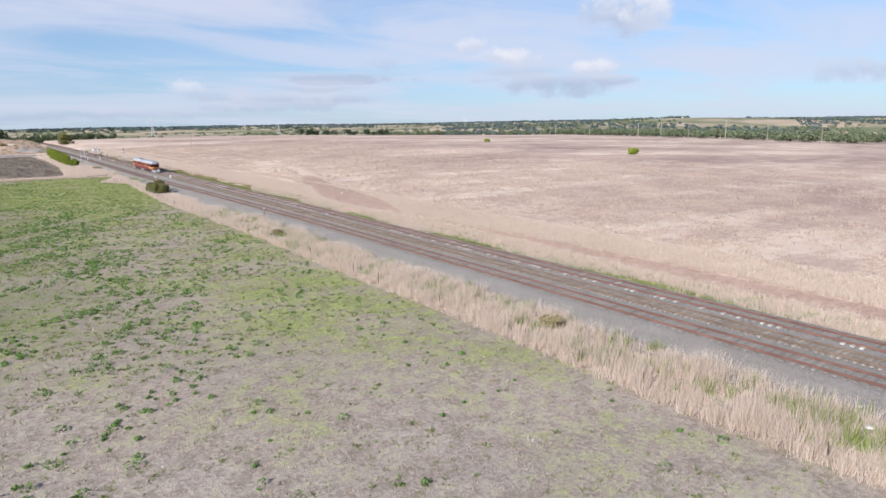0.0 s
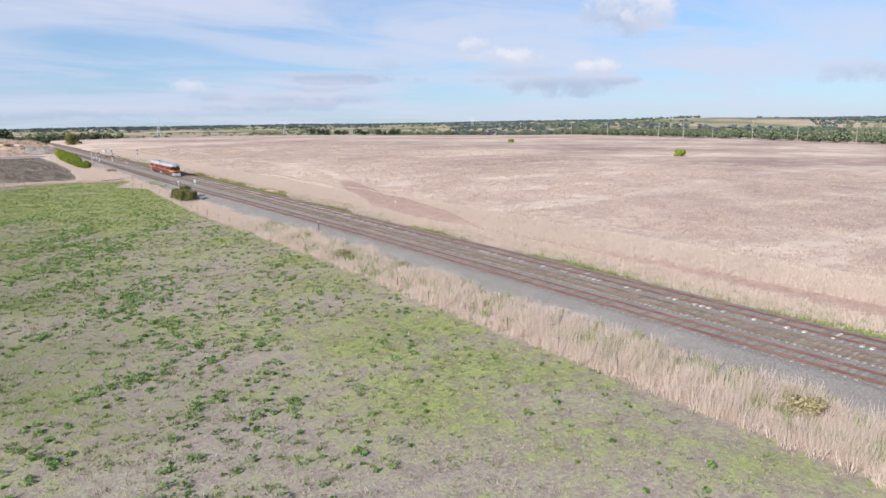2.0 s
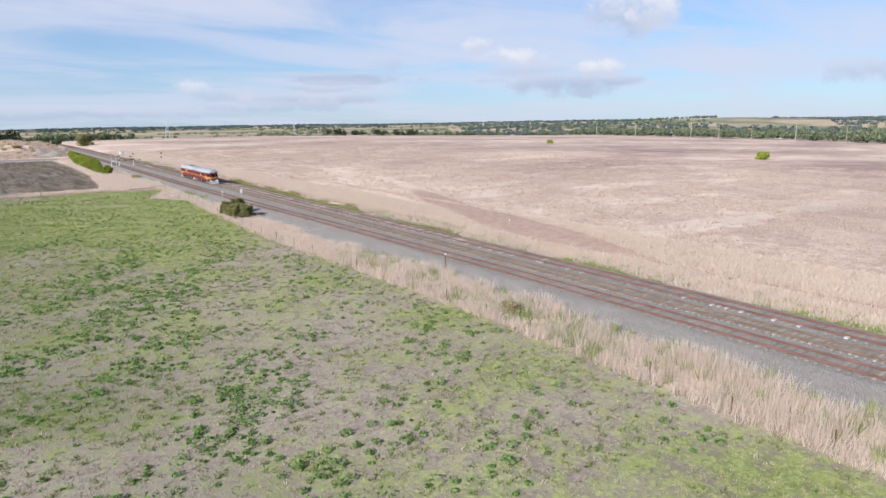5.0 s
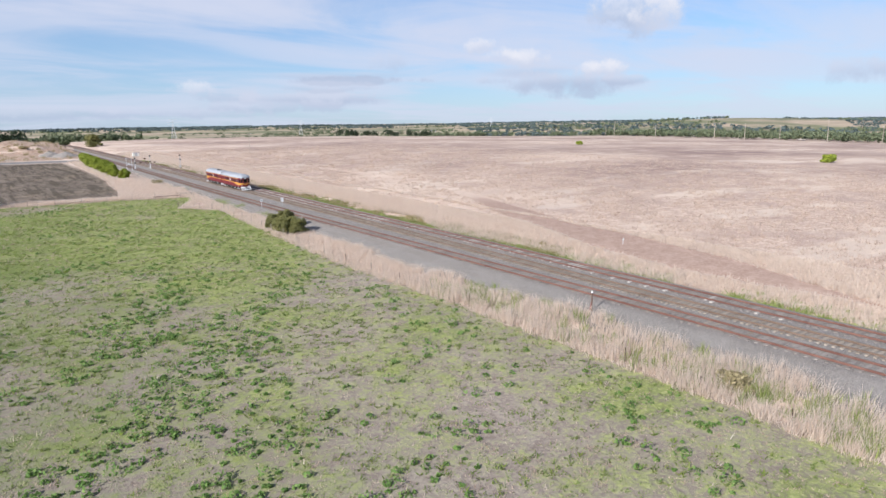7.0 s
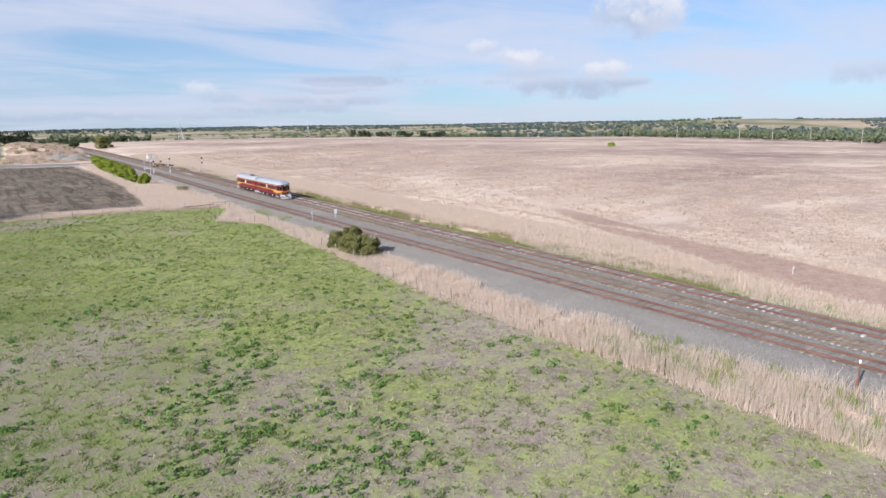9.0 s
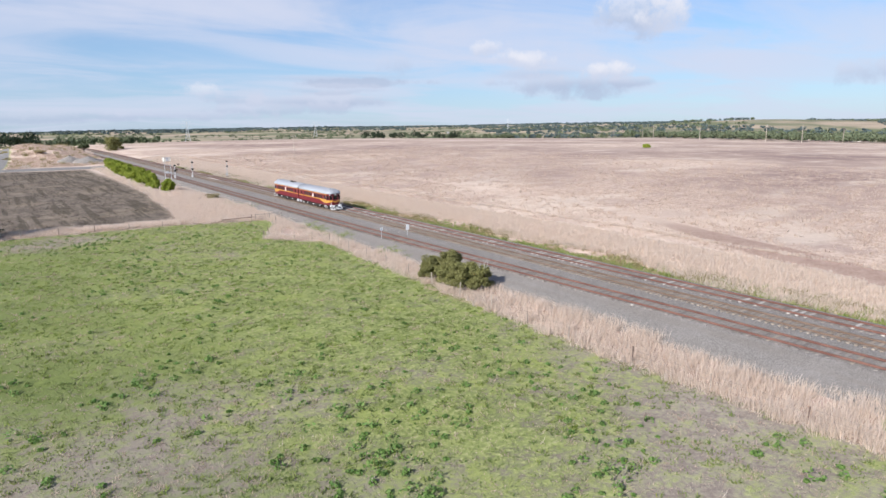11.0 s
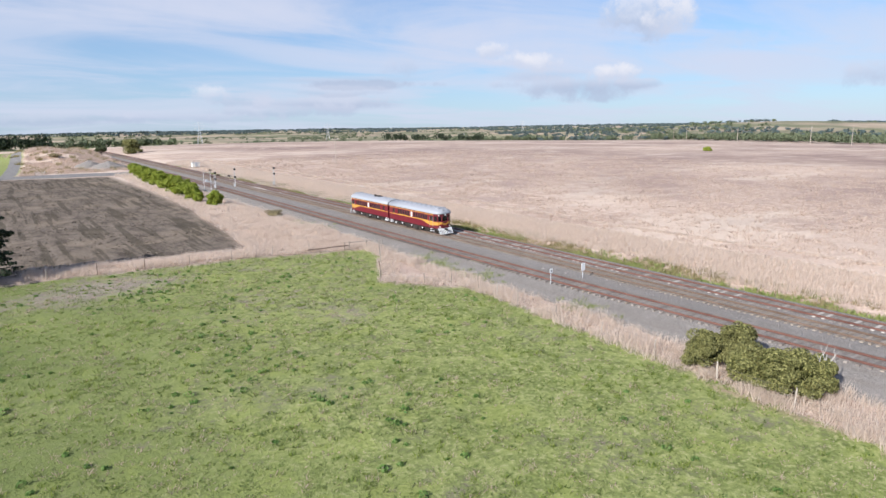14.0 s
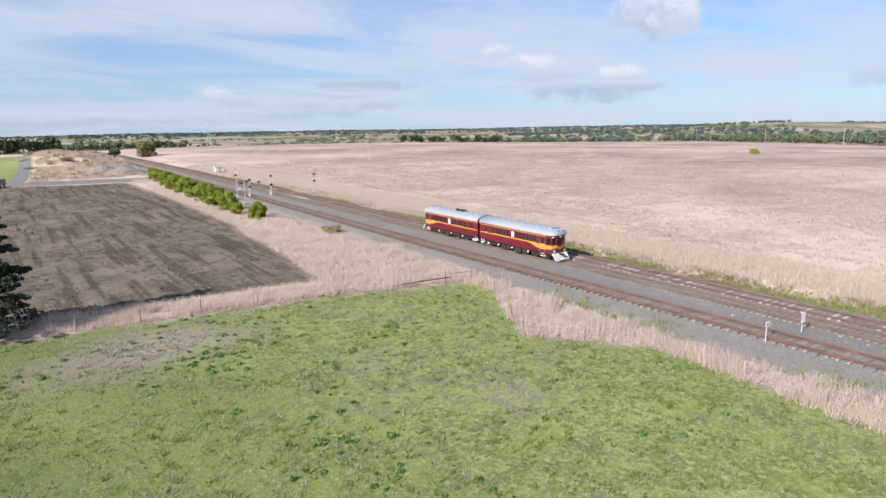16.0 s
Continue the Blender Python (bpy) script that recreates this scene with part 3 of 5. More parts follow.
MAROON = enamel("maroon_enamel", (0.13, 0.010, 0.018), (0.09, 0.013, 0.016))
GOLD = enamel("gold_yellow_enamel", (0.50, 0.255, 0.045), (0.40, 0.20, 0.05))
SILVER = enamel("silver_roof_paint", (0.30, 0.31, 0.34), (0.24, 0.245, 0.26), 0.5)
PILOT = enamel("bright_aluminium_paint", (0.62, 0.62, 0.63), (0.45, 0.44, 0.43), 0.45)
CREAM = enamel("off_white_paint", (0.78, 0.76, 0.70), (0.6, 0.57, 0.5))
BLACK = worn("black_underframe", (0.018, 0.017, 0.016), (0.05, 0.042, 0.036), 0.8, 0.1)
GLASS = material("dark_window_glass", glass_build)
WHEEL = worn("wheel_steel", (0.10, 0.085, 0.075), (0.2, 0.17, 0.15), 0.5, 0.7)
CAR = 12.9
FLOOR, SILL, HEAD, EAVE = 0.95, 2.02, 2.78, 3.18
NOSE = [(-1.42, 0.95), (-1.12, 0.32), (-0.55, 0.05), (0.55, 0.05), (1.12, 0.32), (1.42, 0.95)]
SIDE_WINDOWS = [(1.45, 0.62)] + [(2.75 + 0.62 * k, 0.46) for k in range(6)] + [(6.62, 0.5)] + [(7.5 + 0.66 * k, 0.48) for k in range(5)] + [(11.6, 0.5)]


def side_plate(s, out=0.0):
    return lambda u, v, d: (s * (1.42 + out + d), u, v)


def rail_car(at, label):
    car = thing("rail_motor", at, label, "train", "cars of the train")
    # body below and above the windows, with the pillars between
    hull = NOSE + [(1.42, CAR), (-1.42, CAR)]
    part("lower_body", slabs(hull, FLOOR, SILL), MAROON, car, "maroon lower body panels")
    part("upper_body", slabs(hull, HEAD, EAVE), MAROON, car)
    part("interior", slabs([(x * 0.9, y * 0.9 + 0.35) for x, y in hull], SILL + 0.002, HEAD - 0.002), BLACK, car, "dark saloon behind the windows")
    for s in (-1, 1):
        edges = [0.95] + [e for c, w in SIDE_WINDOWS for e in (c - w / 2, c + w / 2)] + [CAR]
        for a, b in zip(edges[0::2], edges[1::2]):
            part("window_pillar", boxes((s * 1.34, s * 1.42, a, b, SILL, HEAD)), MAROON, car)
        for k, (c, w) in enumerate(SIDE_WINDOWS):
            pale = k == 7
            pane = part("side_window", boxes((s * 1.355, s * 1.375, c - w / 2, c + w / 2, SILL, HEAD)), CREAM if pale else GLASS, car, "pale closed blind" if pale else "dark glass side window")
            part("window_sill", boxes((s * 1.40, s * 1.445, c - w / 2 - 0.03, c + w / 2 + 0.03, SILL - 0.035, SILL + 0.012)), GOLD if not pale else MAROON, pane)
    for (xa, ya), (xb, yb) in zip(NOSE, NOSE[1:]):
        a, b = Vector((xa, ya, 0)), Vector((xb, yb, 0))
        along = (b - a).normalized()
        inward = Vector((-along.y, along.x, 0))
        for p in (a + along * 0.05, b - along * 0.05):
            q = p + inward * 0.06
            part("cab_pillar", tubes(((q.x, q.y, SILL), (q.x, q.y, HEAD), 0.065)), MAROON, car)
        c, d = a + inward * 0.05, b + inward * 0.05
        bm = bmesh.new()
        for z0, z1 in ((SILL, HEAD),):
            bm.faces.new([bm.verts.new(v) for v in ((c.x, c.y, z0), (d.x, d.y, z0), (d.x, d.y, z1), (c.x, c.y, z1))])
        bmesh.ops.solidify(bm, geom=bm.faces[:], thickness=0.015)
        part("cab_window", bm, GLASS, car, "dark glass cab window")
        # the gold flash wraps the nose and dips to a point in the middle
        mid = abs(xa + xb) < 0.01
        low_a, low_b = 1.42 + 0.2 * (abs(xa) < 0.6), 1.42 + 0.2 * (abs(xb) < 0.6)
        ln = (b - a).length
        if mid:
            shape = [(0, 1.90), (0, 1.62), (ln * 0.5, 1.36), (ln, 1.62), (ln, 1.90), (ln * 0.5, 1.62)]
        else:
            shape = [(0, 1.90), (0, low_a), (ln, low_b), (ln, 1.90)]
        part("gold_flash", panel(shape, 0.012, lambda u, v, t, a=a, along=along, inward=inward: tuple(a + along * u - inward * t + Vector((0, 0, v)))), GOLD, car, "gold-yellow flash round the cab")
    for s in (-1, 1):
        flash = [(0.95, 1.98), (0.95, 1.34), (1.8, 1.36), (2.6, 1.50), (3.2, 1.72), (3.9, 1.86), (CAR - 0.1, 1.86), (CAR - 0.1, 1.975), (3.0, 1.975)]
        part("gold_flash", panel(flash, 0.012, side_plate(s)), GOLD, car)
        part("gold_line", panel([(0.95, 2.93), (CAR - 0.1, 2.93), (CAR - 0.1, 3.01), (0.95, 3.01)], 0.012, side_plate(s)), GOLD, car)
        part("lettering", panel([(4.4, 3.06), (5.5, 3.06), (5.5, 3.13), (4.4, 3.13)], 0.012, side_plate(s)), GOLD, car, "gold lettering bar")
        part("lettering", panel([(1.05, 3.06), (1.6, 3.06), (1.6, 3.13), (1.05, 3.13)], 0.012, side_plate(s)), GOLD, car)
        for y in (1.05, 1.88):
            part("handrail", tubes(((s * 1.47, y, 1.1), (s * 1.47, y, 2.6), 0.018)), SILVER, car)
        for out, z in ((1.5, 0.5), (1.45, 0.78)):
            part("door_step", boxes((s * 1.25, s * out, 1.2, 1.75, z, z + 0.06)), PILOT, car)
    # arched roof with a domed end
    bm = bmesh.new()
    rings = []
    for y in [-0.12, -0.06, 0.06, 0.25, 0.5, 0.85, 1.3, 2.0, 5.0, 9.0, CAR + 0.05]:
        f = math.sqrt(max(0.0, 1 - max(0.0, (1.3 - y) / 1.44) ** 2))
        w, hgt = 1.52 * (0.42 + 0.58 * f), 0.12 + 0.62 * f
        ring = []
        for k in range(13):
            a = math.pi * k / 12
            ring.append(bm.verts.new((-w * math.cos(a) * (1.0 if k not in (0, 12) else 1.0), y, EAVE - 0.03 + hgt * math.sin(a) ** 0.8 if 0 < k < 12 else EAVE - 0.03)))
        rings.append(ring)
    for r0, r1 in zip(rings, rings[1:]):
        for k in range(12):
            bm.faces.new((r0[k], r0[k + 1], r1[k + 1], r1[k]))
    bm.faces.new(rings[0])
    bm.faces.new(rings[-1][::-1])
    bmesh.ops.recalc_face_normals(bm, faces=bm.faces)
    roof = part("roof", bm, SILVER, car, "silver arched roof", True)
    for k in range(9):
        y = 1.9 + 1.22 * k
        for s in (-1, 1):
            part("roof_vent", boxes((s * 0.46 - 0.13, s * 0.46 + 0.13, y - 0.2, y + 0.2, EAVE + 0.5, EAVE + 0.76), bevel=0.04), SILVER, roof)
    part("roof_radiator", boxes((-0.7, 0.7, 0.75, 1.35, EAVE + 0.42, EAVE + 0.80), bevel=0.08), SILVER, roof)
    for s in (-1, 1):
        part("horn", tubes(((s * 0.35, -0.02, EAVE + 0.55), (s * 0.35, 0.5, EAVE + 0.58), 0.09, 0.04)), SILVER, roof)
    bm = tubes(((0.0, -0.04, 3.0), (0.0, 0.1, 3.0), 0.17, 0.17, 14))
    part("headlight", bm, CREAM, car, "round headlight over the cab windows")
    for s in (-1, 1):
        part("marker_light", tubes(((s * 0.85, 0.06, 1.2), (s * 0.85, 0.2, 1.2), 0.09, 0.09, 10)), CREAM, car)
        part("buffer_lamp", tubes(((s * 1.0, 0.14, 2.92), (s * 1.0, 0.3, 2.92), 0.08, 0.08, 10)), CREAM, car)
    # silver pilot under the nose
    pilot = part("pilot", boxes((-1.2, 1.2, 0.05, 0.18, 0.72, 0.98), (-1.15, 1.15, -0.42, -0.34, 0.12, 0.2), bevel=0.02), PILOT, car, "bright silver slatted pilot")
    for k in range(9):
        x = -1.08 + 0.27 * k
        part("pilot_bar", tubes(((x, 0.1, 0.9), (x * 1.04, -0.38, 0.16), 0.06, 0.06, 6)), PILOT, pilot)
    part("coupler", boxes((-0.12, 0.12, -0.55, 0.3, 0.72, 0.94), bevel=0.03), BLACK, car)
    part("underframe", boxes((-1.2, 1.2, 0.35, CAR - 0.1, 0.7, FLOOR)), BLACK, car)
    for y, w, dep in ((4.6, 0.9, 0.45), (5.9, 1.2, 0.55), (7.5, 0.7, 0.4), (8.4, 0.8, 0.5)):
        for s in (-1, 1):
            part("equipment_box", boxes((s * 0.75, s * 1.25, y - w / 2, y + w / 2, 0.72 - dep, 0.72), bevel=0.03), BLACK, car)
    for y in (2.35, CAR - 2.3):
        bogie = part("bogie", boxes((-1.02, -0.9, y - 1.35, y + 1.35, 0.36, 0.56), (0.9, 1.02, y - 1.35, y + 1.35, 0.36, 0.56), (-0.95, 0.95, y - 0.2, y + 0.2, 0.38, 0.66), bevel=0.03), BLACK, car)
        for dy in (-0.95, 0.95):
            for s in (-1, 1):
                part("wheel", tubes(((s * 0.66, y + dy, 0.40), (s * 0.80, y + dy, 0.40), 0.41, 0.41, 18)), WHEEL, bogie)
                part("axle_box", boxes((s * 1.02, s * 1.12, y + dy - 0.14, y + dy + 0.14, 0.28, 0.56), bevel=0.03), PILOT if (dy < 0 and y < 4) or (dy > 0 and y > 8) else BLACK, bogie)
    for s in (-1, 1):
        part("end_step", boxes((s * 1.05, s * 1.42, CAR - 0.75, CAR - 0.15, 0.42, 0.50), (s * 1.1, s * 1.36, CAR - 0.7, CAR - 0.62, 0.42, FLOOR), (s * 1.1, s * 1.36, CAR - 0.28, CAR - 0.2, 0.42, FLOOR), bevel=0.01), PILOT, car, "silver step below the end door")
        for y in (4.0, 6.85, 9.4):
            part("fuel_filler", tubes(((s * 1.2, y, 0.6), (s * 1.3, y, 0.6), 0.12, 0.12, 10)), PILOT, car, "pale round cap under the body")
    # dark hoop of the end gangway
    part("end_gangway", boxes((-0.95, -0.75, CAR, CAR + 0.22, FLOOR, 3.2), (0.75, 0.95, CAR, CAR + 0.22, FLOOR, 3.2), (-0.95, 0.95, CAR, CAR + 0.22, 3.0, 3.35), (-0.9, 0.9, CAR, CAR + 0.1, FLOOR, 3.1)), BLACK, car, "black end gangway")
    bm = bmesh.new()
    for k in range(12):
        a0, a1 = math.pi * k / 12, math.pi * (k + 1) / 12
        tube(bm, (-1.5 * math.cos(a0), CAR + 0.1, EAVE + 0.64 * math.sin(a0)), (-1.5 * math.cos(a1), CAR + 0.1, EAVE + 0.64 * math.sin(a1)), 0.06, 0.06, 6)
    part("end_hoop", bm, BLACK, car)
    return car


def on_track(y, back=False):
    x = track_x(TRACK_MID, y)
    slope = Euler((math.atan(GY), -math.atan(GX), 0)).to_matrix().to_4x4()
    return Matrix.Translation((x, y, rail_plane(x, y) + 0.205)) @ slope @ pose(0, 0, 0, 0, 0, 180 if back else 0) @ Matrix.Diagonal((0.96, 0.985, 0.93, 1))


TRAIN_FRONT = 218.8
rail_car(on_track(TRAIN_FRONT), "maroon and gold railcar with a silver roof, leading")
second = rail_car(on_track(TRAIN_FRONT + 2 * CAR * 0.985 + 0.5, True), "maroon and gold railcar with a silver roof, coupled behind")
part("exhaust_stack", boxes((-0.45, 0.45, 7.2, 8.3, EAVE + 0.62, EAVE + 0.86), (-0.2, 0.2, 6.6, 6.9, EAVE + 0.6, EAVE + 0.95), bevel=0.04), BLACK, second, "dark roof exhaust")

# ---- grass and weeds ----
def scatter(rng, count, x0, x1, y0, y1):
    return rng.uniform(x0, x1, count), rng.uniform(y0, y1, count)


PADDOCK_END = ([-400, 0, 28, 41], [262, 227.0, 222.6, 218.8])


def in_paddock(x, y):
    inside = (x < fence_x(y)) & (y < np.interp(x, *PADDOCK_END))
    return inside & ~in_corner(x, y)


def in_corner(x, y):
    """The three-sided tongue of tall grass at the paddock's corner."""
    a = (x - 39.2) * (204.5 - 196) - (y - 196) * (32.8 - 39.2)
    b = (x - 32.8) * (218.6 - 204.5) - (y - 204.5) * (41.0 - 32.8)
    return (a > 0) & (b > 0) & (y > 196) & (y < 219)


def tongue_rim(x, y):
    """The fringe of that tongue along its two fences."""
    a = (x - 39.2) * 8.5 + (y - 196) * 6.4
    b = (x - 32.8) * 14.1 - (y - 204.5) * 8.2
    return in_corner(x, y) & ((a < 2.0 * 10.6) | (b < 1.8 * 16.3))


def in_verge(x, y):
    """Tall dry grass between the fence and the ballast, and round the ploughed field."""
    toe = 41.9 + 1.0 * smooth(140, 118, y) + 0.35 * np.sin(y * 0.35) + 0.3 * np.sin(y * 0.13 + 1)
    strip_ = (x > fence_x(y) - 0.7) & (x < toe - 0.5 * smooth(176, 196, y)) & (y < 219)
    end = np.interp(x, *PADDOCK_END)
    side = np.interp(y, [222, 228, 240, 270, 320, 360], [-60, 27, 28.5, 31, 32.5, 33])
    north = (y >= end) & (x < toe + 0.6) & (x > 2.5) & ((y < end + 4.6) | (x > side)) & (y < 372)
    return strip_ | tongue_rim(x, y) | north


def stuff(name, verts, mat, label, category):
    return tagged(new(name, raw_mesh(name, verts, verts.shape[1], mat)), label, category, kind="stuff")


def build_grass():
    rng = np.random.RandomState(5)
    # tall verge
    x, y = scatter(rng, 70000, 2, 45, -25, 372)
    keep = in_verge(x, y) & (rng.rand(len(x)) < np.interp(y, [0, 230, 260, 372], [1, 1, 0.6, 0.25]))
    x, y = x[keep], y[keep]
    clump = 0.5 + 0.5 * waves(x, y, 5.0, 31)
    tall = np.clip(0.5 + 0.5 * clump, 0.25, 1.2) * np.interp(y, [0, 115, 140, 180, 192, 219, 240, 300], [1.5, 1.45, 1.05, 1.0, 0.9, 0.9, 0.95, 0.75])
    stuff("tall_dry_grass", blades(rng, on_land(x, y), tall, 0.036, 30, 0.46, 0.24), STRAW, "tall straw-coloured grass along the fence", "grass")
    # green growth in the verge
    pts = [(40.0, 12), (41.0, 14.5), (39.4, 9), (38.7, 31), (39.2, 52), (38.6, 84), (39.6, 88), (40.2, 93), (39.5, 97), (39.8, 121), (39.2, 124), (42.3, 200), (42.6, 206), (42.6, 211), (42.4, 186), (41.8, 243), (42.2, 238)]
    cx = np.concatenate([rng.normal(px_, 0.9, 26) for px_, _ in pts] + [rng.uniform(37.5, 43, 500)])
    cy = np.concatenate([rng.normal(py_, 1.6, 26) for _, py_ in pts] + [rng.uniform(-15, 125, 500)])
    stuff("verge_weeds", blades(rng, on_land(cx, cy), rng.uniform(0.55, 1.15, len(cx)) * np.interp(cy, [120, 150], [1.0, 0.5]), 0.09, 20, 0.35, 0.25), WEED_YELLOW, "bright green weeds among the verge grass", "weeds")
    # right-hand bank
    x, y = scatter(rng, 60000, 57.6, 76, -20, 420)
    keep = (x > 58.6 + 0.8 * np.sin(y * 0.2) + 1.6 * smooth(150, 165, y) * smooth(236, 225, y) * 1.6) & (np.abs(x - np.interp(y, [0, 60, 95, 110, 125, 145], [64.3, 64.8, 64.5, 66.5, 68.5, 73])) > np.interp(y, [0, 50, 75, 95, 112, 128, 150], [2.0, 1.7, 0.6, 0.4, 4.0, 4.6, 2.0]))
    x, y = x[keep], y[keep]
    stuff("bank_grass", blades(rng, on_land(x, y), (0.4 + 0.35 * rng.rand(len(x))) * np.interp(x, [58, 66, 76], [1.1, 1.0, 0.6]), 0.05, 16, 0.45, 0.26), STRAW, "pale dry grass on the railway bank", "grass")
    x, y = scatter(rng, 6500, 57.6, 61.8, -20, 400)
    keep = (waves(x * 2, y, 30, 41) > np.interp(y, [0, 130, 160], [-0.7, -0.6, -0.3])) & (rng.rand(len(x)) < np.interp(x, [57.6, 59.5, 61.8], [1, 0.8, 0.1]))
    stuff("bank_weeds", blades(rng, on_land(x[keep], y[keep]), 0.25 + 0.3 * rng.rand(keep.sum()), 0.12, 12, 0.4, 0.3), WEED_YELLOW, "yellow-green weeds beside the ballast", "weeds")
    x, y = scatter(rng, 5200, 57.9, 62.4, 128, 330)
    keep = rng.rand(len(x)) < np.clip(0.55 + 0.6 * waves(x * 2, y, 16, 46), 0.05, 1)
    stuff("bank_scrub", blades(rng, on_land(x[keep], y[keep]), 0.25 + 0.4 * rng.rand(keep.sum()), 0.06, 16, 0.35, 0.35), DRY_WEED, "olive-brown dry weeds on the railway bank", "weeds")
    # straw on the old mound and the waste ground round it
    x, y = scatter(rng, 16000, -4, 46, 386, 540)
    keep = (np.abs(x - np.interp(y, [370, 395, 450, 520], [2.5, 6.5, 10.5, 14.5])) > 3.4) & (rng.rand(len(x)) < np.clip(0.6 + 0.6 * waves(x, y, 15, 47), 0.05, 1)) & (x > 8)
    stuff("mound_grass", blades(rng, on_land(x[keep], y[keep]), 0.4 + 0.6 * rng.rand(keep.sum()), 0.12, 9, 0.6, 0.3), CURED, "dry tussocks over the old mound", "grass")
    x, y = scatter(rng, 130, 10, 46, 388, 530)
    stuff("mound_scrub", blades(rng, on_land(x, y), 0.7 + 0.9 * rng.rand(len(x)), 0.16, 40, 0.9, 0.3), DRY_WEED, "olive-brown scrub on the old mound", "weeds")
    # cured pasture beyond
    x, y = scatter(rng, 75000, 64, 210, -10, 400)
    keep = rng.rand(len(x)) < np.interp(x, [64, 110, 210], [1, 0.7, 0.25]) * np.clip(0.75 + 0.5 * waves(x, y, 22, 44), 0.1, 1)
    x, y = x[keep], y[keep]
    soilish = np.abs(x - np.interp(y, [0, 60, 95, 110, 125, 145, 170, 200], [64.3, 64.8, 64.5, 66.5, 68.5, 73, 82, 92])) > np.interp(y, [0, 50, 75, 95, 112, 128, 150, 200], [2.2, 1.8, 0.7, 0.5, 4.0, 4.6, 3.0, 1.0])
    x, y = x[soilish], y[soilish]
    stuff("cured_pasture", blades(rng, on_land(x, y), 0.22 + 0.25 * rng.rand(len(x)), 0.11, 8, 0.6, 0.35), CURED, "short cured tussocks of the dry field", "grass")
    # short sward of the paddock
    x, y = scatter(rng, 120000, -75, 39, 8, 227)
    lush = np.interp(y, [-60, 20, 60, 95, 130, 165, 230], [0.2, 0.25, 0.35, 0.45, 0.65, 0.9, 0.9])
    keep = in_paddock(x, y) & (rng.rand(len(x)) < lush * np.clip(0.7 + 0.6 * waves(x, y, 7, 51), 0.05, 1)) & ((x > -45) | (y > 60))
    x, y = x[keep], y[keep]
    stuff("paddock_sward", blades(rng, on_land(x, y), 0.07 + 0.09 * rng.rand(len(x)), 0.10, 7, 0.3, 0.5), SWARD, "short green grass of the grazed paddock", "grass")
    x, y = scatter(rng, 80000, -60, 38, 8, 227)
    keep = in_paddock(x, y) & (rng.rand(len(x)) < np.interp(y, [0, 120, 160, 227], [0.8, 0.7, 0.35, 0.35]))
    x, y = x[keep], y[keep]
    stuff("paddock_litter", blades(rng, on_land(x, y), (0.05 + 0.1 * rng.rand(len(x))) * np.interp(y, [0, 140, 170], [1, 1, 1.15]), 0.06, 6, 0.3, 0.7), STRAW_SHORT, "dead stalks lying in the paddock", "grass")
    # thistles in patches
    x, y = scatter(rng, 34000, -70, 37, 10, 226)
    d = np.interp(y, [10, 45, 70, 100, 140, 165, 226], [0.04, 0.2, 0.6, 0.75, 0.75, 0.2, 0.3]) * np.interp(x, [-70, 4, 20, 34, 37], [1, 0.9, 0.45, 0.18, 0.08])
    patch = np.clip(0.35 + 0.85 * waves(x, y, 11, 61) + 0.3 * waves(x, y, 30, 62), 0, 1)
    keep = in_paddock(x, y) & (rng.rand(len(x)) < 1.7 * d * patch)
    x, y = x[keep], y[keep]
    size = np.clip(rng.gamma(3.2, 0.1, len(x)), 0.1, 0.85) * np.interp(y, [0, 155, 170], [1, 1, 0.62])
    centre = on_land(x, y)
    centre[:, 2] += size * 0.25
    sizes = np.stack([size * 0.85, size * 0.85, size * 0.55], -1)
    stuff("thistles", leaves(rng, centre, sizes, 34, 0.16), WEED, "dark green thistle clumps in the paddock", "weeds")
    # small yellow-green weeds between the thistles
    x, y = scatter(rng, 70000, -70, 37, 10, 200)
    d = np.interp(y, [10, 40, 60, 140, 160, 200], [0.06, 0.15, 0.5, 0.55, 0.2, 0.15]) * np.clip(0.55 + 0.6 * waves(x, y, 6, 65) + 0.4 * waves(x, y, 26, 66), 0.02, 1) * np.interp(x, [-70, 10, 37], [1, 0.9, 0.5])
    keep = in_paddock(x, y) & (rng.rand(len(x)) < d)
    x, y = x[keep], y[keep]
    stuff("small_weeds", blades(rng, on_land(x, y), 0.10 + 0.14 * rng.rand(len(x)), 0.11, 10, 0.2, 0.7), WEED_SMALL, "low yellow-green weeds across the paddock", "weeds")
    # pale dead tufts standing through the green sward
    x, y = scatter(rng, 15000, -60, 38, 20, 225)
    keep = in_paddock(x, y) & (rng.rand(len(x)) < np.interp(y, [20, 120, 150, 225], [0.25, 0.35, 0.8, 0.8]) * np.clip(0.6 + 0.6 * waves(x, y, 12, 71), 0.05, 1))
    x, y = x[keep], y[keep]
    stuff("dead_tufts", blades(rng, on_land(x, y), 0.10 + 0.2 * rng.rand(len(x)), 0.03, 18, 0.26, 0.6), STRAW_SHORT, "pale dead grass tufts in the green paddock", "grass")
    # leafy green tufts of the lush end
    x, y = scatter(rng, 19000, -60, 38, 60, 225)
    keep = in_paddock(x, y) & (rng.rand(len(x)) < np.interp(y, [60, 140, 165, 225], [0.15, 0.3, 0.8, 0.8]) * np.clip(0.5 + 0.8 * waves(x, y, 9, 73), 0.03, 1))
    x, y = x[keep], y[keep]
    stuff("green_tufts", blades(rng, on_land(x, y), 0.12 + 0.16 * rng.rand(len(x)), 0.06, 13, 0.2, 0.5), GRASS_DEEP, "thick green tufts in the paddock", "grass")
    # turned clods on the ploughed field
    x, y = scatter(rng, 26000, -60, 31, 231, 366)
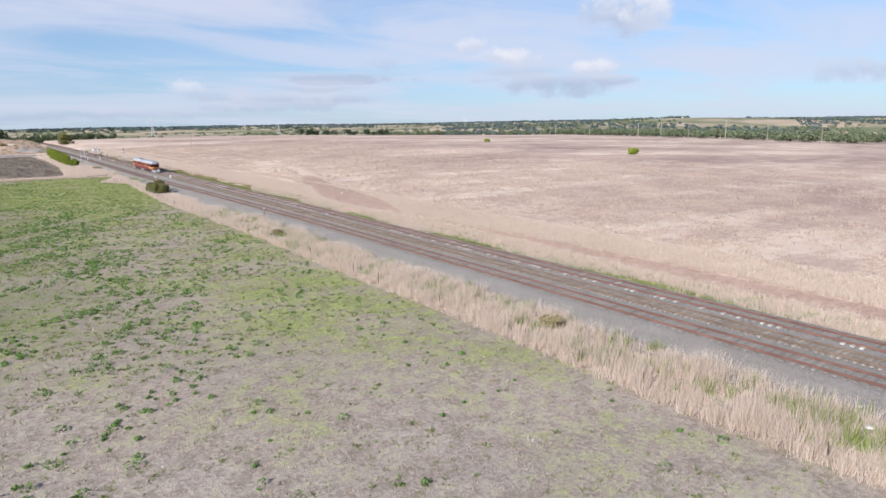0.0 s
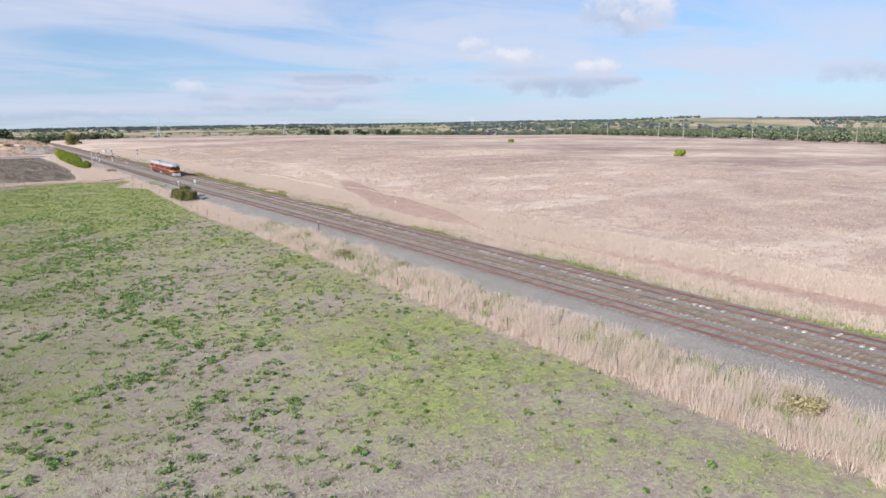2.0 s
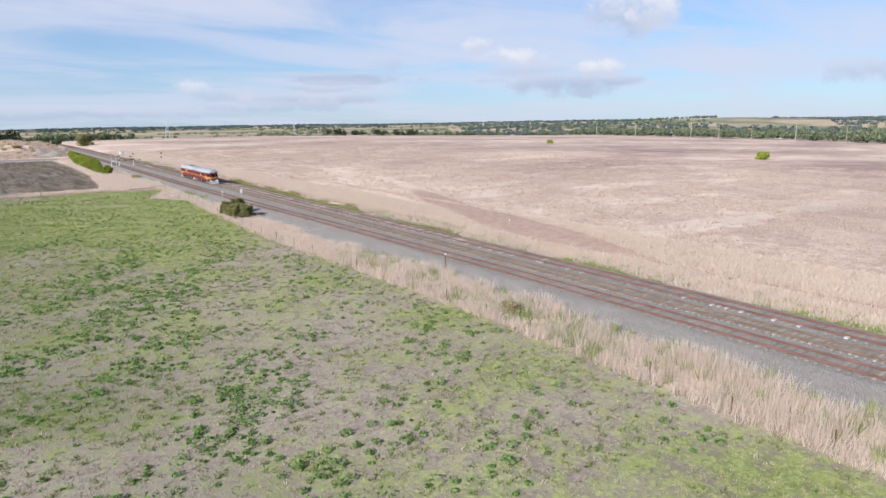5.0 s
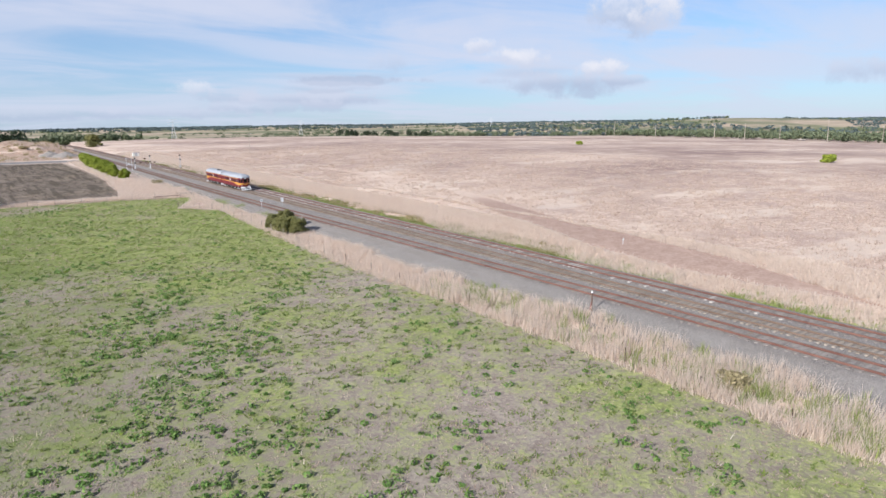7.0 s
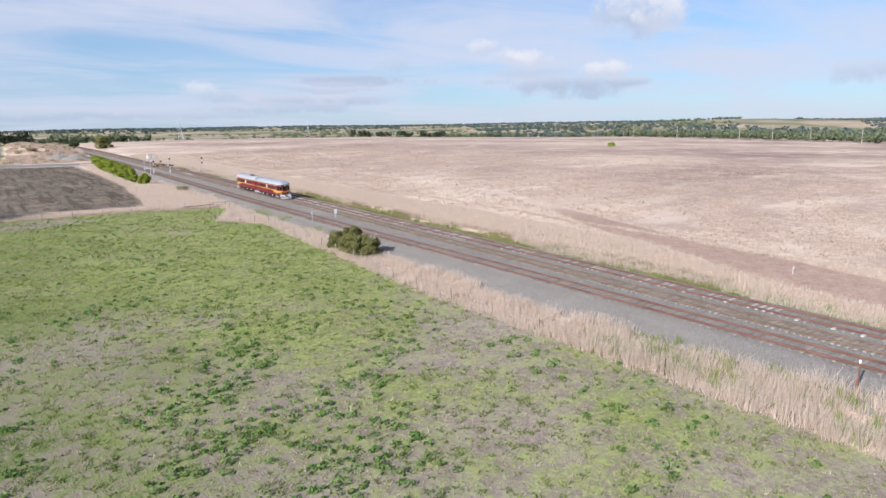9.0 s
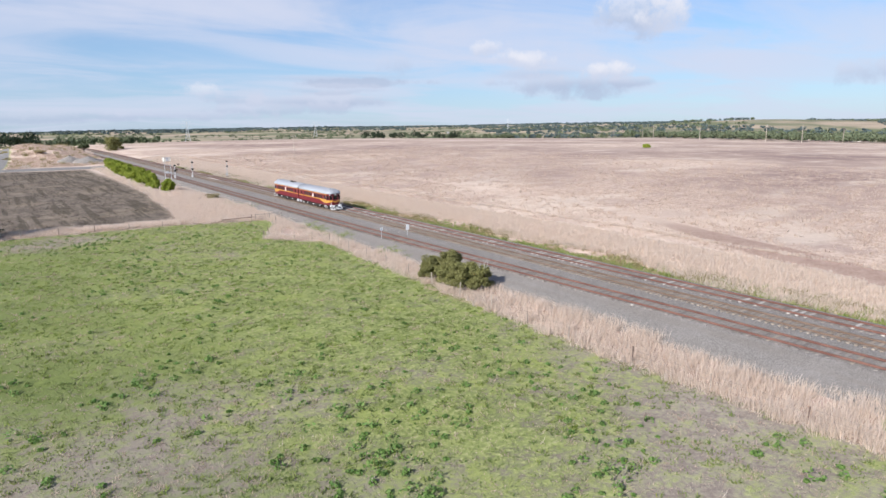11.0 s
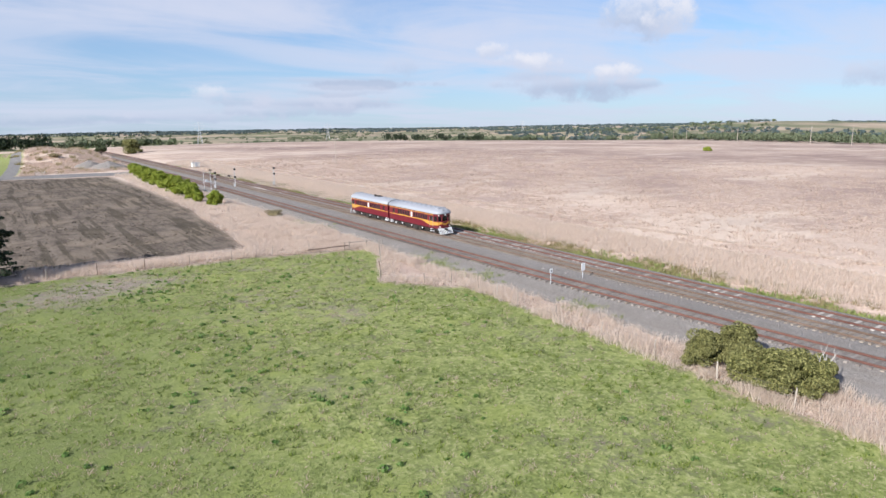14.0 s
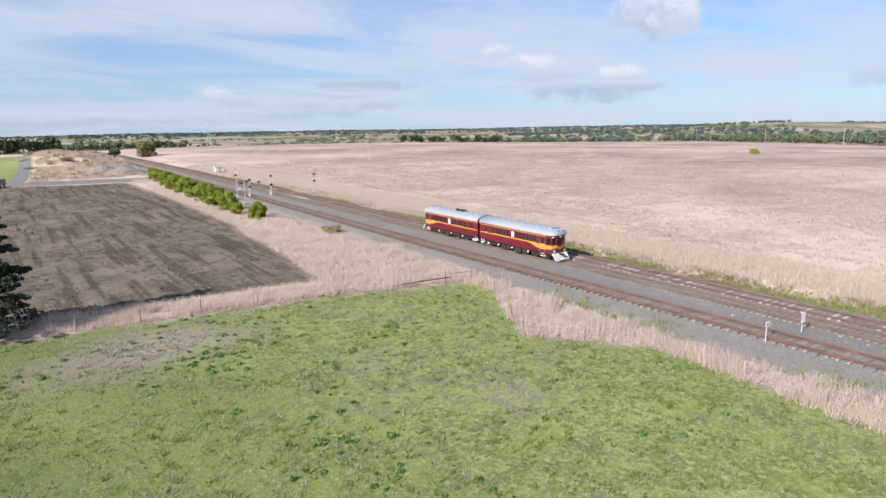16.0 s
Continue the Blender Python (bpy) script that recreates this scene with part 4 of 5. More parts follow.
    keep = (x < np.interp(y, [228, 240, 270, 320, 360, 372], [26, 27.5, 30, 31, 30, 27])) & (y > 232 - 0.06 * x) & (rng.rand(len(x)) < np.clip(0.5 + 0.6 * waves(x, y, 14, 67), 0.08, 1))
    x, y = x[keep], y[keep]
    stuff("plough_clods", blades(rng, on_land(x, y), 0.05 + 0.09 * rng.rand(len(x)), 0.34, 3, 0.3, 0.9), CLOD, "turned brown clods of the ploughed field", "soil")
    # stalks standing singly
    x, y = scatter(rng, 600, -50, 34, 20, 150)
    keep = in_paddock(x, y)
    stuff("dead_stalks", blades(rng, on_land(x[keep], y[keep]), 0.18 + 0.3 * rng.rand(keep.sum()), 0.04, 4, 0.15, 0.35), STRAW, "dry thistle stalks in the paddock", "weeds")


build_grass()


# ---- shrubs and trees ----
BARK = worn("grey_bark", (0.10, 0.08, 0.065), (0.22, 0.19, 0.16), 0.9, 0.0, 2.0, 18, 0.02)
DEAD = worn("bleached_dead_wood", (0.30, 0.285, 0.265), (0.44, 0.42, 0.40), 0.85, 0.0, 2.0, 18)
# wattle leaf tones spread wide, the darkest standing in for shaded depths
WATTLE = leafy("olive_wattle_leaves", [(0.055, 0.065, 0.022), (0.16, 0.16, 0.055), (0.35, 0.33, 0.13), (0.19, 0.18, 0.075)], 0.6, 0.2)
CYPRESS = leafy("golden_cypress_foliage", [(0.10, 0.15, 0.02), (0.22, 0.275, 0.035), (0.38, 0.41, 0.065), (0.22, 0.26, 0.045)], 0.6, 0.2)
PINE = leafy("dark_pine_foliage", [(0.016, 0.026, 0.016), (0.03, 0.045, 0.025), (0.055, 0.07, 0.035), (0.03, 0.042, 0.028)], 0.65, 0.1)
GUM = leafy("grey_green_gum_leaves", [(0.05, 0.07, 0.03), (0.085, 0.105, 0.05), (0.13, 0.15, 0.075), (0.09, 0.11, 0.06)], 0.6, 0.15)
SCRUB = leafy("brown_scrub_twigs", [(0.17, 0.14, 0.075), (0.28, 0.235, 0.13), (0.40, 0.335, 0.20), (0.29, 0.24, 0.135)], 0.7, 0.15)
MIXED = leafy("distant_woodland_leaves", [(0.075, 0.095, 0.055), (0.115, 0.14, 0.08), (0.175, 0.19, 0.11), (0.12, 0.145, 0.095)], 0.7, 0.1)


# distance haze is mixed into these leaf colours as a bluish tint
RIDGE_HAZED = leafy("haze_tinted_ridge_leaves", [(0.06, 0.085, 0.085), (0.085, 0.115, 0.115), (0.12, 0.15, 0.145), (0.085, 0.115, 0.12)], 0.8, 0.1)


def limb(bm, rng, a, b, r0, r1, steps=5, bend=0.12):
    a, b = Vector(a), Vector(b)
    last = a
    for k in range(1, steps + 1):
        f = k / steps
        p = a.lerp(b, f) + Vector(rng.normal(0, bend * (b - a).length / steps, 3)) * (0 if k == steps else 1)
        tube(bm, last, p, r0 + (r1 - r0) * (k - 1) / steps, r0 + (r1 - r0) * f, 7)
        last = p


def tree(name, x, y, label, category, mat, wide, tall, lumps, count, leaf, seed, group="", bole=0.2, low=0.1, deep=None, lump=1.0):
    """A trunk with limbs that carry lumps of leaves with gaps between them."""
    rng = np.random.RandomState(seed)
    ob = thing(name, (x, y, float(land(x, y)) - 0.05), label, category, group)
    deep = deep or wide
    centres, sizes = [], []
    for k in range(lumps):
        a, r = rng.uniform(0, 6.283), math.sqrt(rng.rand())
        z = tall * (low + (0.82 - low) * rng.rand() ** 0.8)
        shrink = 1.0 - 0.45 * (z / tall) ** 2
        centres.append((math.cos(a) * r * wide * 0.36 * shrink, math.sin(a) * r * deep * 0.36 * shrink, z))
        s = rng.uniform(0.16, 0.27) * lump
        sizes.append((wide * s, deep * s if deep < 2 * wide else wide * s * 1.5, tall * s * 0.8))
    bm = bmesh.new()
    limb(bm, rng, (0, 0, -0.1), (rng.normal(0, 0.05) * wide, rng.normal(0, 0.05) * wide, tall * 0.6), wide * bole * 0.12 + 0.04, 0.04)
    for c in centres[:10]:
        limb(bm, rng, (c[0] * 0.1, c[1] * 0.1, max(0.05, c[2] * 0.35)), c, wide * bole * 0.06 + 0.02, 0.015, 4)
    part("trunk", bm, BARK, ob)
    me = raw_mesh("crown", leaves(rng, np.array(centres), np.array(sizes), count, leaf), 4, mat)
    crown = new("crown", me)
    crown.parent = ob
    return ob


for k, (x, y, w, d, t) in enumerate([(39.3, 171.6, 3.4, 3.2, 2.6), (40.6, 170.2, 3.0, 3.0, 3.3), (39.0, 168.6, 3.3, 3.3, 2.6), (39.4, 166.4, 3.8, 3.6, 2.9), (40.4, 164.9, 3.0, 2.8, 2.6)]):
    tree("wattle_shrub", x, y, "dense olive-green wattle shrub beside the fence", "shrub", WATTLE, w * 1.12, t * 1.08, 64, 400, 0.105, 70 + k, "wattle clump by the fence", low=0.2, deep=d, lump=0.66)
snag = thing("dead_snag", (40.6, 164.6, float(land(40.6, 164.6))), "bleached bare dead branches among the wattles", "dead tree")
rng = np.random.RandomState(77)
bm = bmesh.new()
limb(bm, rng, (0, 0, 0), (0.2, 0.1, 2.7), 0.07, 0.025)
part("trunk", bm, DEAD, snag)
for dx, dy, z0, z1 in ((0.7, -0.3, 1.1, 2.3), (-0.6, 0.4, 1.4, 2.9), (0.5, 0.6, 1.7, 3.1), (-0.3, -0.7, 0.8, 2.0), (0.2, -0.5, 2.0, 3.0)):
    bm = bmesh.new()
    limb(bm, rng, (0.1, 0, z0), (dx, dy, z1), 0.035, 0.01)
    limb(bm, rng, (dx * 0.6, dy * 0.6, z0 + (z1 - z0) * 0.6), (dx * 0.9 + 0.3, dy * 0.4, z1 + 0.2), 0.025, 0.008, 3)
    part("branch", bm, DEAD, snag)

HEDGE = [(36.2, 273.5, 4.3, 3.0), (35.0, 280.5, 3.2, 2.2), (35.4, 287.5, 5.6, 3.6), (35.6, 295.5, 6.2, 4.0), (36.0, 304.5, 6.4, 4.2), (36.3, 314.0, 6.2, 4.0), (36.7, 324.5, 6.4, 4.0), (37.2, 335.5, 6.4, 3.8), (37.8, 347.0, 6.4, 3.8), (38.4, 358.5, 6.2, 3.6), (39.0, 369.0, 5.6, 3.4)]
for k, (x, y, w, t) in enumerate(HEDGE):
    w *= 0.84
    tree("cypress_shrub", x, y, "rounded golden-green cypress of the hedge row" if k else "single round golden-green cypress at the hedge end", "shrub", CYPRESS, w * 0.94, t * 1.05, 34, 190, 0.24, 90 + k, "cypress hedge", low=0.06, lump=0.8)
tree("scrub_bush", 40.6, 253.8, "low brown bush in the dry grass", "bush", SCRUB, 3.6, 1.3, 14, 170, 0.16, 120)
tree("round_tree", 63.5, 512.0, "round dark green tree beside the line", "tree", WATTLE, 9.5, 7.8, 30, 150, 0.55, 121, low=0.12)
tree("scrub_bush", 69.0, 520.0, "low dark bush beside the round tree", "bush", WATTLE, 4.0, 1.8, 12, 90, 0.4, 122)
tree("field_bush", 236.5, 167.0, "bright green bush alone in the dry field", "bush", CYPRESS, 5.6, 3.0, 18, 160, 0.4, 123)
tree("field_bush", 293.0, 326.0, "small yellow-green bush alone in the dry field", "bush", CYPRESS, 4.6, 2.6, 14, 120, 0.45, 124)
tree("mound_tree", 46.0, 486.0, "small spreading tree on the grassy mound", "tree", GUM, 6.5, 4.6, 14, 90, 0.5, 125, low=0.5)
tree("scrub_bush", 24.0, 447.0, "brown scrub on the side of the mound", "bush", SCRUB, 5.0, 2.0, 12, 80, 0.4, 126, deep=9.0)
tree("tussock_bush", 40.6, 36.5, "brown twiggy bush in the verge grass", "bush", SCRUB, 3.0, 1.3, 14, 170, 0.14, 127)
tree("tussock_bush", 39.6, 94.8, "orange-brown twiggy bush in the verge grass", "bush", SCRUB, 2.8, 1.3, 14, 170, 0.14, 128)


def conifer(x, y, tall, wide, seed):
    rng = np.random.RandomState(seed)
    ob = thing("pine_tree", (x, y, float(land(x, y)) - 0.05), "dark green pine with drooping layered boughs", "tree", "pines along the paddock end")
    bm = bmesh.new()
    limb(bm, rng, (0, 0, -0.1), (0.1, 0, tall * 0.97), 0.28, 0.03, 8, 0.02)
    part("trunk", bm, BARK, ob)
    centres, sizes = [], []
    bm = bmesh.new()
    for k in range(70):
        z = tall * (0.06 + 0.9 * (k + rng.rand()) / 70)
        reach = wide * 0.5 * (1 - z / tall) ** 0.7 * rng.uniform(0.65, 1.1) + 0.15
        a = rng.uniform(0, 6.283)
        tube(bm, (0, 0, z - 0.1), (math.cos(a) * reach, math.sin(a) * reach, z + 0.1), 0.04, 0.012, 5)
        for f in (0.4, 0.68, 0.95):
            centres.append((math.cos(a) * reach * f, math.sin(a) * reach * f, z + 0.08 - 0.12 * f + rng.normal(0, 0.05)))
            s = 0.2 + reach * 0.2 * (1.25 - f)
            sizes.append((s * 1.2, s * 1.2, s * 0.42))
    part("boughs", bm, BARK, ob)
    crown = new("crown", raw_mesh("crown", leaves(rng, np.array(centres), np.array(sizes), 70, 0.2), 4, PINE))
    crown.parent = ob


for k, (x, y, t) in enumerate([(-0.6, 228.4, 11.0), (-6.5, 229.2, 10.5), (-12.5, 229.6, 11.5), (-18.0, 230.4, 11.0), (-24.0, 231.0, 10.0)]):
    conifer(x, y, t, 8.6, 130 + k)


# ---- distant woodland ----
def wood(name, rows, mat, label, leaf, pieces, seed):
    """Many far trees as one mass: rows of (x, y, height, width)."""
    rng = np.random.RandomState(seed)
    rows = np.array(rows)
    z = land(rows[:, 0], rows[:, 1])
    centres, sizes = [], []
    for (x, y, t, w), g in zip(rows, z):
        for k in range(3):
            centres.append((x + rng.normal(0, w * 0.22), y + rng.normal(0, w * 0.22), g + t * rng.uniform(0.38, 0.68)))
            sizes.append((w * rng.uniform(0.28, 0.42), w * rng.uniform(0.28, 0.42), t * rng.uniform(0.24, 0.38)))
    return stuff(name, leaves(rng, np.array(centres), np.array(sizes), pieces, leaf), mat, label, "woodland")


rng = np.random.RandomState(140)


def belt(x0, y0, x1, y1, depth, count, t0, t1):
    f = rng.rand(count)
    nx, ny = y1 - y0, -(x1 - x0)
    ln = math.hypot(nx, ny)
    off = rng.uniform(0, depth, count)
    x, y = x0 + (x1 - x0) * f + nx / ln * off, y0 + (y1 - y0) * f + ny / ln * off
    t = rng.uniform(t0, t1, count)
    return [(a, b, c, c * rng.uniform(0.7, 1.2)) for a, b, c in zip(x, y, t)]


wood("tree_clump", belt(330, 705, 440, 682, 25, 30, 6, 9.5), PINE, "dark green trees at the far edge of the field", 1.1, 40, 141)
wood("woodland_belt", belt(690, 690, 520, 60, -150, 1050, 6, 10.5) + belt(480, 760, 690, 690, -60, 90, 5, 9), MIXED, "mixed woodland behind the dry field", 1.5, 26, 142)
wood("pine_forest", belt(-160, 640, 42, 700, -60, 130, 9, 14), PINE, "dark pine plantation beyond the mound", 1.6, 30, 143)
wood("scrub_belt", belt(45, 690, 150, 740, -40, 70, 5, 8), MIXED, "grey-green scrub beyond the mound", 1.5, 24, 144)
hill = []
for k in range(2600):
    a, r = radians(rng.uniform(38, 95)), rng.uniform(900, 2300)
    x, y = math.sin(a) * r, math.cos(a) * r
    if waves(x, y, 600, 152) > -0.2 and not (59 < math.degrees(a) < 67 and 1350 < r < 1900):
        t = rng.uniform(4, 7.5)
        hill.append((x, y, t, t * rng.uniform(1.0, 2.2)))
# hill and ridge trees both carry the haze-tinted leaves
wood("hill_woods", hill, RIDGE_HAZED, "dark woods over the low hills, leaves tinted blue for haze", 2.4, 16, 147)
far = []
for k in range(7500):
    a, r = radians(rng.uniform(-25, 95)), rng.uniform(950, 3900)
    x, y = math.sin(a) * r, math.cos(a) * r
    if waves(x, y, 420, 150) > 0.08 and r < 2500 and not (59 < math.degrees(a) < 67 and 1350 < r < 1900):
        t = rng.uniform(4, 8)
        far.append((x, y, t, t * rng.uniform(0.9, 2.6)))
wood("far_woods", far, MIXED, "far woods and hedgerows on the plain", 2.0, 14, 145)
ridge_rows = []
for k in range(5200):
    a, r = radians(rng.uniform(-25, 95)), rng.uniform(2300, 3900)
    t = rng.uniform(5, 9)
    if waves(math.sin(a) * r, math.cos(a) * r, 700, 151) > -0.35:
        ridge_rows.append((math.sin(a) * r, math.cos(a) * r, t, t * rng.uniform(1.5, 3.2)))
wood("ridge_woods", ridge_rows, RIDGE_HAZED, "dark woods along the far ridge, tinted bluish for haze", 4.0, 9, 146)

# ---- fences ----
def fence(points, spacing, label, seed, dark_share):
    rng = np.random.RandomState(seed)
    fen = thing("wire_fence", (0, 0, 0), label, "fence")
    spots = []
    for (xa, ya), (xb, yb) in zip(points, points[1:]):
        ln = math.hypot(xb - xa, yb - ya)
        k = max(1, round(ln / spacing))
        spots += [(xa + (xb - xa) * i / k, ya + (yb - ya) * i / k) for i in range(k)]
    spots.append(points[-1])
    tops = []
    for i, (x, y) in enumerate(spots):
        g = float(land(x, y))
        tall = rng.uniform(1.1, 1.35)
        dx, dy = rng.normal(0, 0.07, 2)
        dark = rng.rand() < dark_share
        r = 0.04 if dark else rng.uniform(0.038, 0.058)
        part("post", tubes(((x, y, g - 0.2), (x + dx, y + dy, g + tall), r, r * 0.9, 7)), POST_DARK if dark else POST_WOOD, fen)
        tops.append((x, y, g, dx / tall, dy / tall))
    for hgt in (0.35, 0.7, 1.05):
        bm = bmesh.new()
        for a, b in zip(tops, tops[1:]):
            tube(bm, (a[0] + a[3] * hgt, a[1] + a[4] * hgt, a[2] + hgt), (b[0] + b[3] * hgt, b[1] + b[4] * hgt, b[2] + hgt), 0.005, 0.005, 3, False)
        part("wire", bm, WIRE, fen)
    return fen


fence([(float(fence_x(y)), y) for y in range(-12, 150, 6)], 6.0, "leaning timber and steel post fence along the verge", 200, 0.55)
fence([(float(fence_x(y)), y) for y in (150, 155, 160, 165, 170, 175, 180, 185, 190, 196)] + [(36.0, 201.0), (32.8, 204.5)], 3.4, "pale timber post and wire fence beside the paddock", 201, 0.1)
fence([(32.8, 204.5), (37.0, 211.5), (41.0, 218.8)], 4.0, "timber fence round the corner of tall grass", 202, 0.2)
fence([(41.0, 218.8), (28.0, 222.6), (0.0, 227.0), (-60.0, 232.0)], 4.6, "timber and wire fence across the end of the paddock", 203, 0.35)
rails = thing("rail_barrier", (39.6, 219.6, float(land(39.6, 219.6))), "short grey timber rail barrier at the fence corner", "barrier")
for dx in (-2.2, 0.0, 2.0):
    part("post", tubes(((dx, -dx * 0.25, -0.2), (dx, -dx * 0.25, 1.1), 0.07, 0.065, 8)), TIMBER_OLD, rails)
part("rail", tubes(((-2.3, 0.5, 0.95), (2.1, -0.45, 1.0), 0.045, 0.04, 7)), TIMBER_OLD, rails)
part("rail", tubes(((-7.5, 1.6, 0.45), (-2.3, 0.5, 0.6), 0.06, 0.055, 7)), POST_DARK, rails)


# ---- railway furniture ----
PAINT_WHITE = enamel("white_sign_paint", (0.80, 0.80, 0.80), (0.62, 0.61, 0.58), 0.4)
PAINT_GREY = enamel("galvanised_grey", (0.50, 0.51, 0.53), (0.38, 0.38, 0.39), 0.5)
PAINT_BLACK = enamel("black_signal_paint", (0.015, 0.015, 0.016), (0.04, 0.04, 0.04), 0.5)
PAINT_RED = enamel("dull_red_paint", (0.30, 0.05, 0.035), (0.22, 0.06, 0.05), 0.5)
LENS = material("dark_signal_lens", glass_build)


def signal(x, y, tall, heads, label):
    g = rail_plane(x, y) - 0.1
    s = thing("railway_signal", (x, y, g), label, "signal", "signals by the line")
    part("base", boxes((-0.3, 0.3, -0.3, 0.3, 0, 0.25), bevel=0.03), CONCRETE, s)
    part("mast", tubes(((0, 0, 0.2), (0, 0, tall), 0.06, 0.05, 10)), PAINT_GREY, s, "pale grey signal mast")
    for z in heads:
        head = part("signal_head", tubes(((0, -0.34, z), (0, -0.12, z), 0.27, 0.27, 16)), PAINT_BLACK, s, "round black signal target")
        part("lamp_housing", boxes((-0.15, 0.15, -0.5, -0.1, z - 0.16, z + 0.16), bevel=0.03), PAINT_BLACK, head)
        part("lens", tubes(((0, -0.53, z), (0, -0.5, z), 0.1, 0.1, 12)), LENS, head)
    part("ladder", tubes(((-0.18, 0.25, 0.2), (-0.18, 0.2, tall - 0.6), 0.02, 0.02, 5), ((0.18, 0.25, 0.2), (0.18, 0.2, tall - 0.6), 0.02, 0.02, 5), *[((-0.18, 0.23, z), (0.18, 0.23, z), 0.013, 0.013, 4) for z in np.arange(0.5, tall - 0.6, 0.35)]), PAINT_GREY, s)
    part("relay_case", boxes((-0.22, 0.22, 0.3, 0.55, 0.3, 1.0), bevel=0.03), PAINT_GREY, s)
    return s


signal(45.3, 304.0, 4.3, (3.9, 2.4), "white-masted railway signal with two black heads")
signal(49.9, 303.5, 4.9, (4.5, 2.6), "tall white railway signal between the tracks")
signal(58.9, 301.0, 4.7, (4.4, 3.0), "white railway signal beside the far track")
stand = thing("signal_gantry", (43.6, 305.0, rail_plane(43.6, 305.0) - 0.35), "grey steel two-post stand with a cross arm", "signal stand")
for dx in (-0.7, 0.9):
    part("post", tubes(((dx, 0, 0), (dx, 0, 4.6), 0.07, 0.06, 8)), PAINT_GREY, stand)
part("platform", boxes((-0.9, 1.1, -0.4, 0.4, 2.0, 2.1)), PAINT_GREY, stand)
part("cross_arm", tubes(((-0.9, 0, 4.2), (1.1, 0, 4.2), 0.04, 0.04, 6)), PAINT_GREY, stand)
part("cabinet", boxes((-0.35, 0.2, -0.2, 0.2, 2.1, 2.6), bevel=0.03), PAINT_GREY, stand)


def sign(x, y, tall, w, hgt, label, bars=True):
    g = rail_plane(x, y) - (0.15 if x > 45 else 0.3)
    s = thing("track_sign", (x, y, g), label, "sign", "signs by the track")
    part("post", tubes(((0, 0, -0.1), (0, 0, tall), 0.035, 0.035, 8)), PAINT_GREY, s)
    plate = part("plate", boxes((-w / 2, w / 2, -0.065, -0.042, tall - hgt, tall), bevel=0.004), PAINT_WHITE, s, "white square plate")
    if bars:
        part("mark", boxes((-w * 0.2, w * 0.2, -0.072, -0.066, tall - hgt * 0.72, tall - hgt * 0.34)), PAINT_BLACK, plate, "dark bar")
    return s


sign(45.0, 191.9, 1.75, 0.42, 0.42, "small white square sign on a white post")
sign(48.9, 191.2, 1.7, 0.55, 0.8, "tall white plate on a post between the tracks", False)
sign(68.5, 125.5, 1.0, 0.28, 0.22, "small white marker on a post in the grass", False)
post = thing("marker_post", (44.0, 110.4, rail_plane(44.0, 110.4) - 0.45), "dark rusty marker post with a white top", "post")
part("shaft", boxes((-0.05, 0.05, -0.05, 0.05, -0.1, 1.85), bevel=0.01), POST_DARK, post)
part("cap", boxes((-0.06, 0.06, -0.06, 0.06, 1.85, 2.05), bevel=0.01), PAINT_WHITE, post, "white painted top")
part("brace", tubes(((-0.3, 0.1, 0.0), (0.0, 0.0, 1.1), 0.025, 0.025, 6)), PAINT_RED, post)

hut = thing("relay_hut", (60.8, 380.0, float(land(60.8, 380.0))), "white equipment hut on a raised base beside the line", "hut")
for dx in (-1.1, 1.1):
    for dy in (-0.7, 0.7):
        part("leg", boxes((dx - 0.08, dx + 0.08, dy - 0.08, dy + 0.08, -0.2, 0.75)), PAINT_GREY, hut)
part("wall", boxes((-1.3, 1.3, -0.85, 0.85, 0.75, 2.1), bevel=0.02), CREAM, hut)
part("roof", boxes((-1.42, 1.42, -0.97, 0.97, 2.1, 2.22), bevel=0.03), PAINT_GREY, hut)
part("door", boxes((-0.4, 0.4, -0.89, -0.852, 0.78, 2.0)), PAINT_GREY, hut)
for k, (x, y) in enumerate([(40.9, 362.0), (42.4, 360.5), (43.5, 352.0), (56.0, 338.0), (58.5, 336.0), (53.0, 334.0), (60.5, 362.0)]):
    c = thing("trackside_cabinet", (x, y, float(land(x, y))), "white metal cabinet beside the tracks" if k < 3 else "brown timber crate stacked beside the tracks", "cabinet" if k < 3 else "crate", "cabinets by the line" if k < 3 else "crates by the line")
    part("case", boxes((-0.4, 0.4, -0.3, 0.3, 0, 0.8), bevel=0.03), PAINT_WHITE if k < 3 else POST_DARK, c)
    part("lid", boxes((-0.44, 0.44, -0.34, 0.34, 0.8, 0.86), bevel=0.02), PAINT_GREY if k < 3 else POST_DARK, c)


def heap(x, y, wide, tall, seed):
    rng = np.random.RandomState(seed)
    bm = bmesh.new()
    rings = []
    for i in range(7):
        f = i / 6
        rings.append([bm.verts.new((math.cos(a) * wide * (1 - f) * (1 + rng.normal(0, 0.05)) + 0.01, math.sin(a) * wide * (1 - f) * (1 + rng.normal(0, 0.05)), tall * f ** 0.9 + rng.normal(0, 0.05) - 0.2)) for a in np.linspace(0, 2 * np.pi, 20, endpoint=False)])
    for r0, r1 in zip(rings, rings[1:]):
        for k in range(20):
            bm.faces.new((r0[k], r0[(k + 1) % 20], r1[(k + 1) % 20], r1[k]))
    me = bpy.data.meshes.new("spoil_heap")
    bm.to_mesh(me)
    bm.free()
    me.materials.append(BALLAST)
    ob = tagged(new("spoil_heap", me), "grey heap of crushed stone on the ground", "heap", "heaps of stone")
    ob.matrix_world = pose(x, y, float(land(x, y)))


heap(31.0, 408.0, 6.0, 3.0, 300)
heap(36.5, 402.0, 7.0, 2.9, 301)

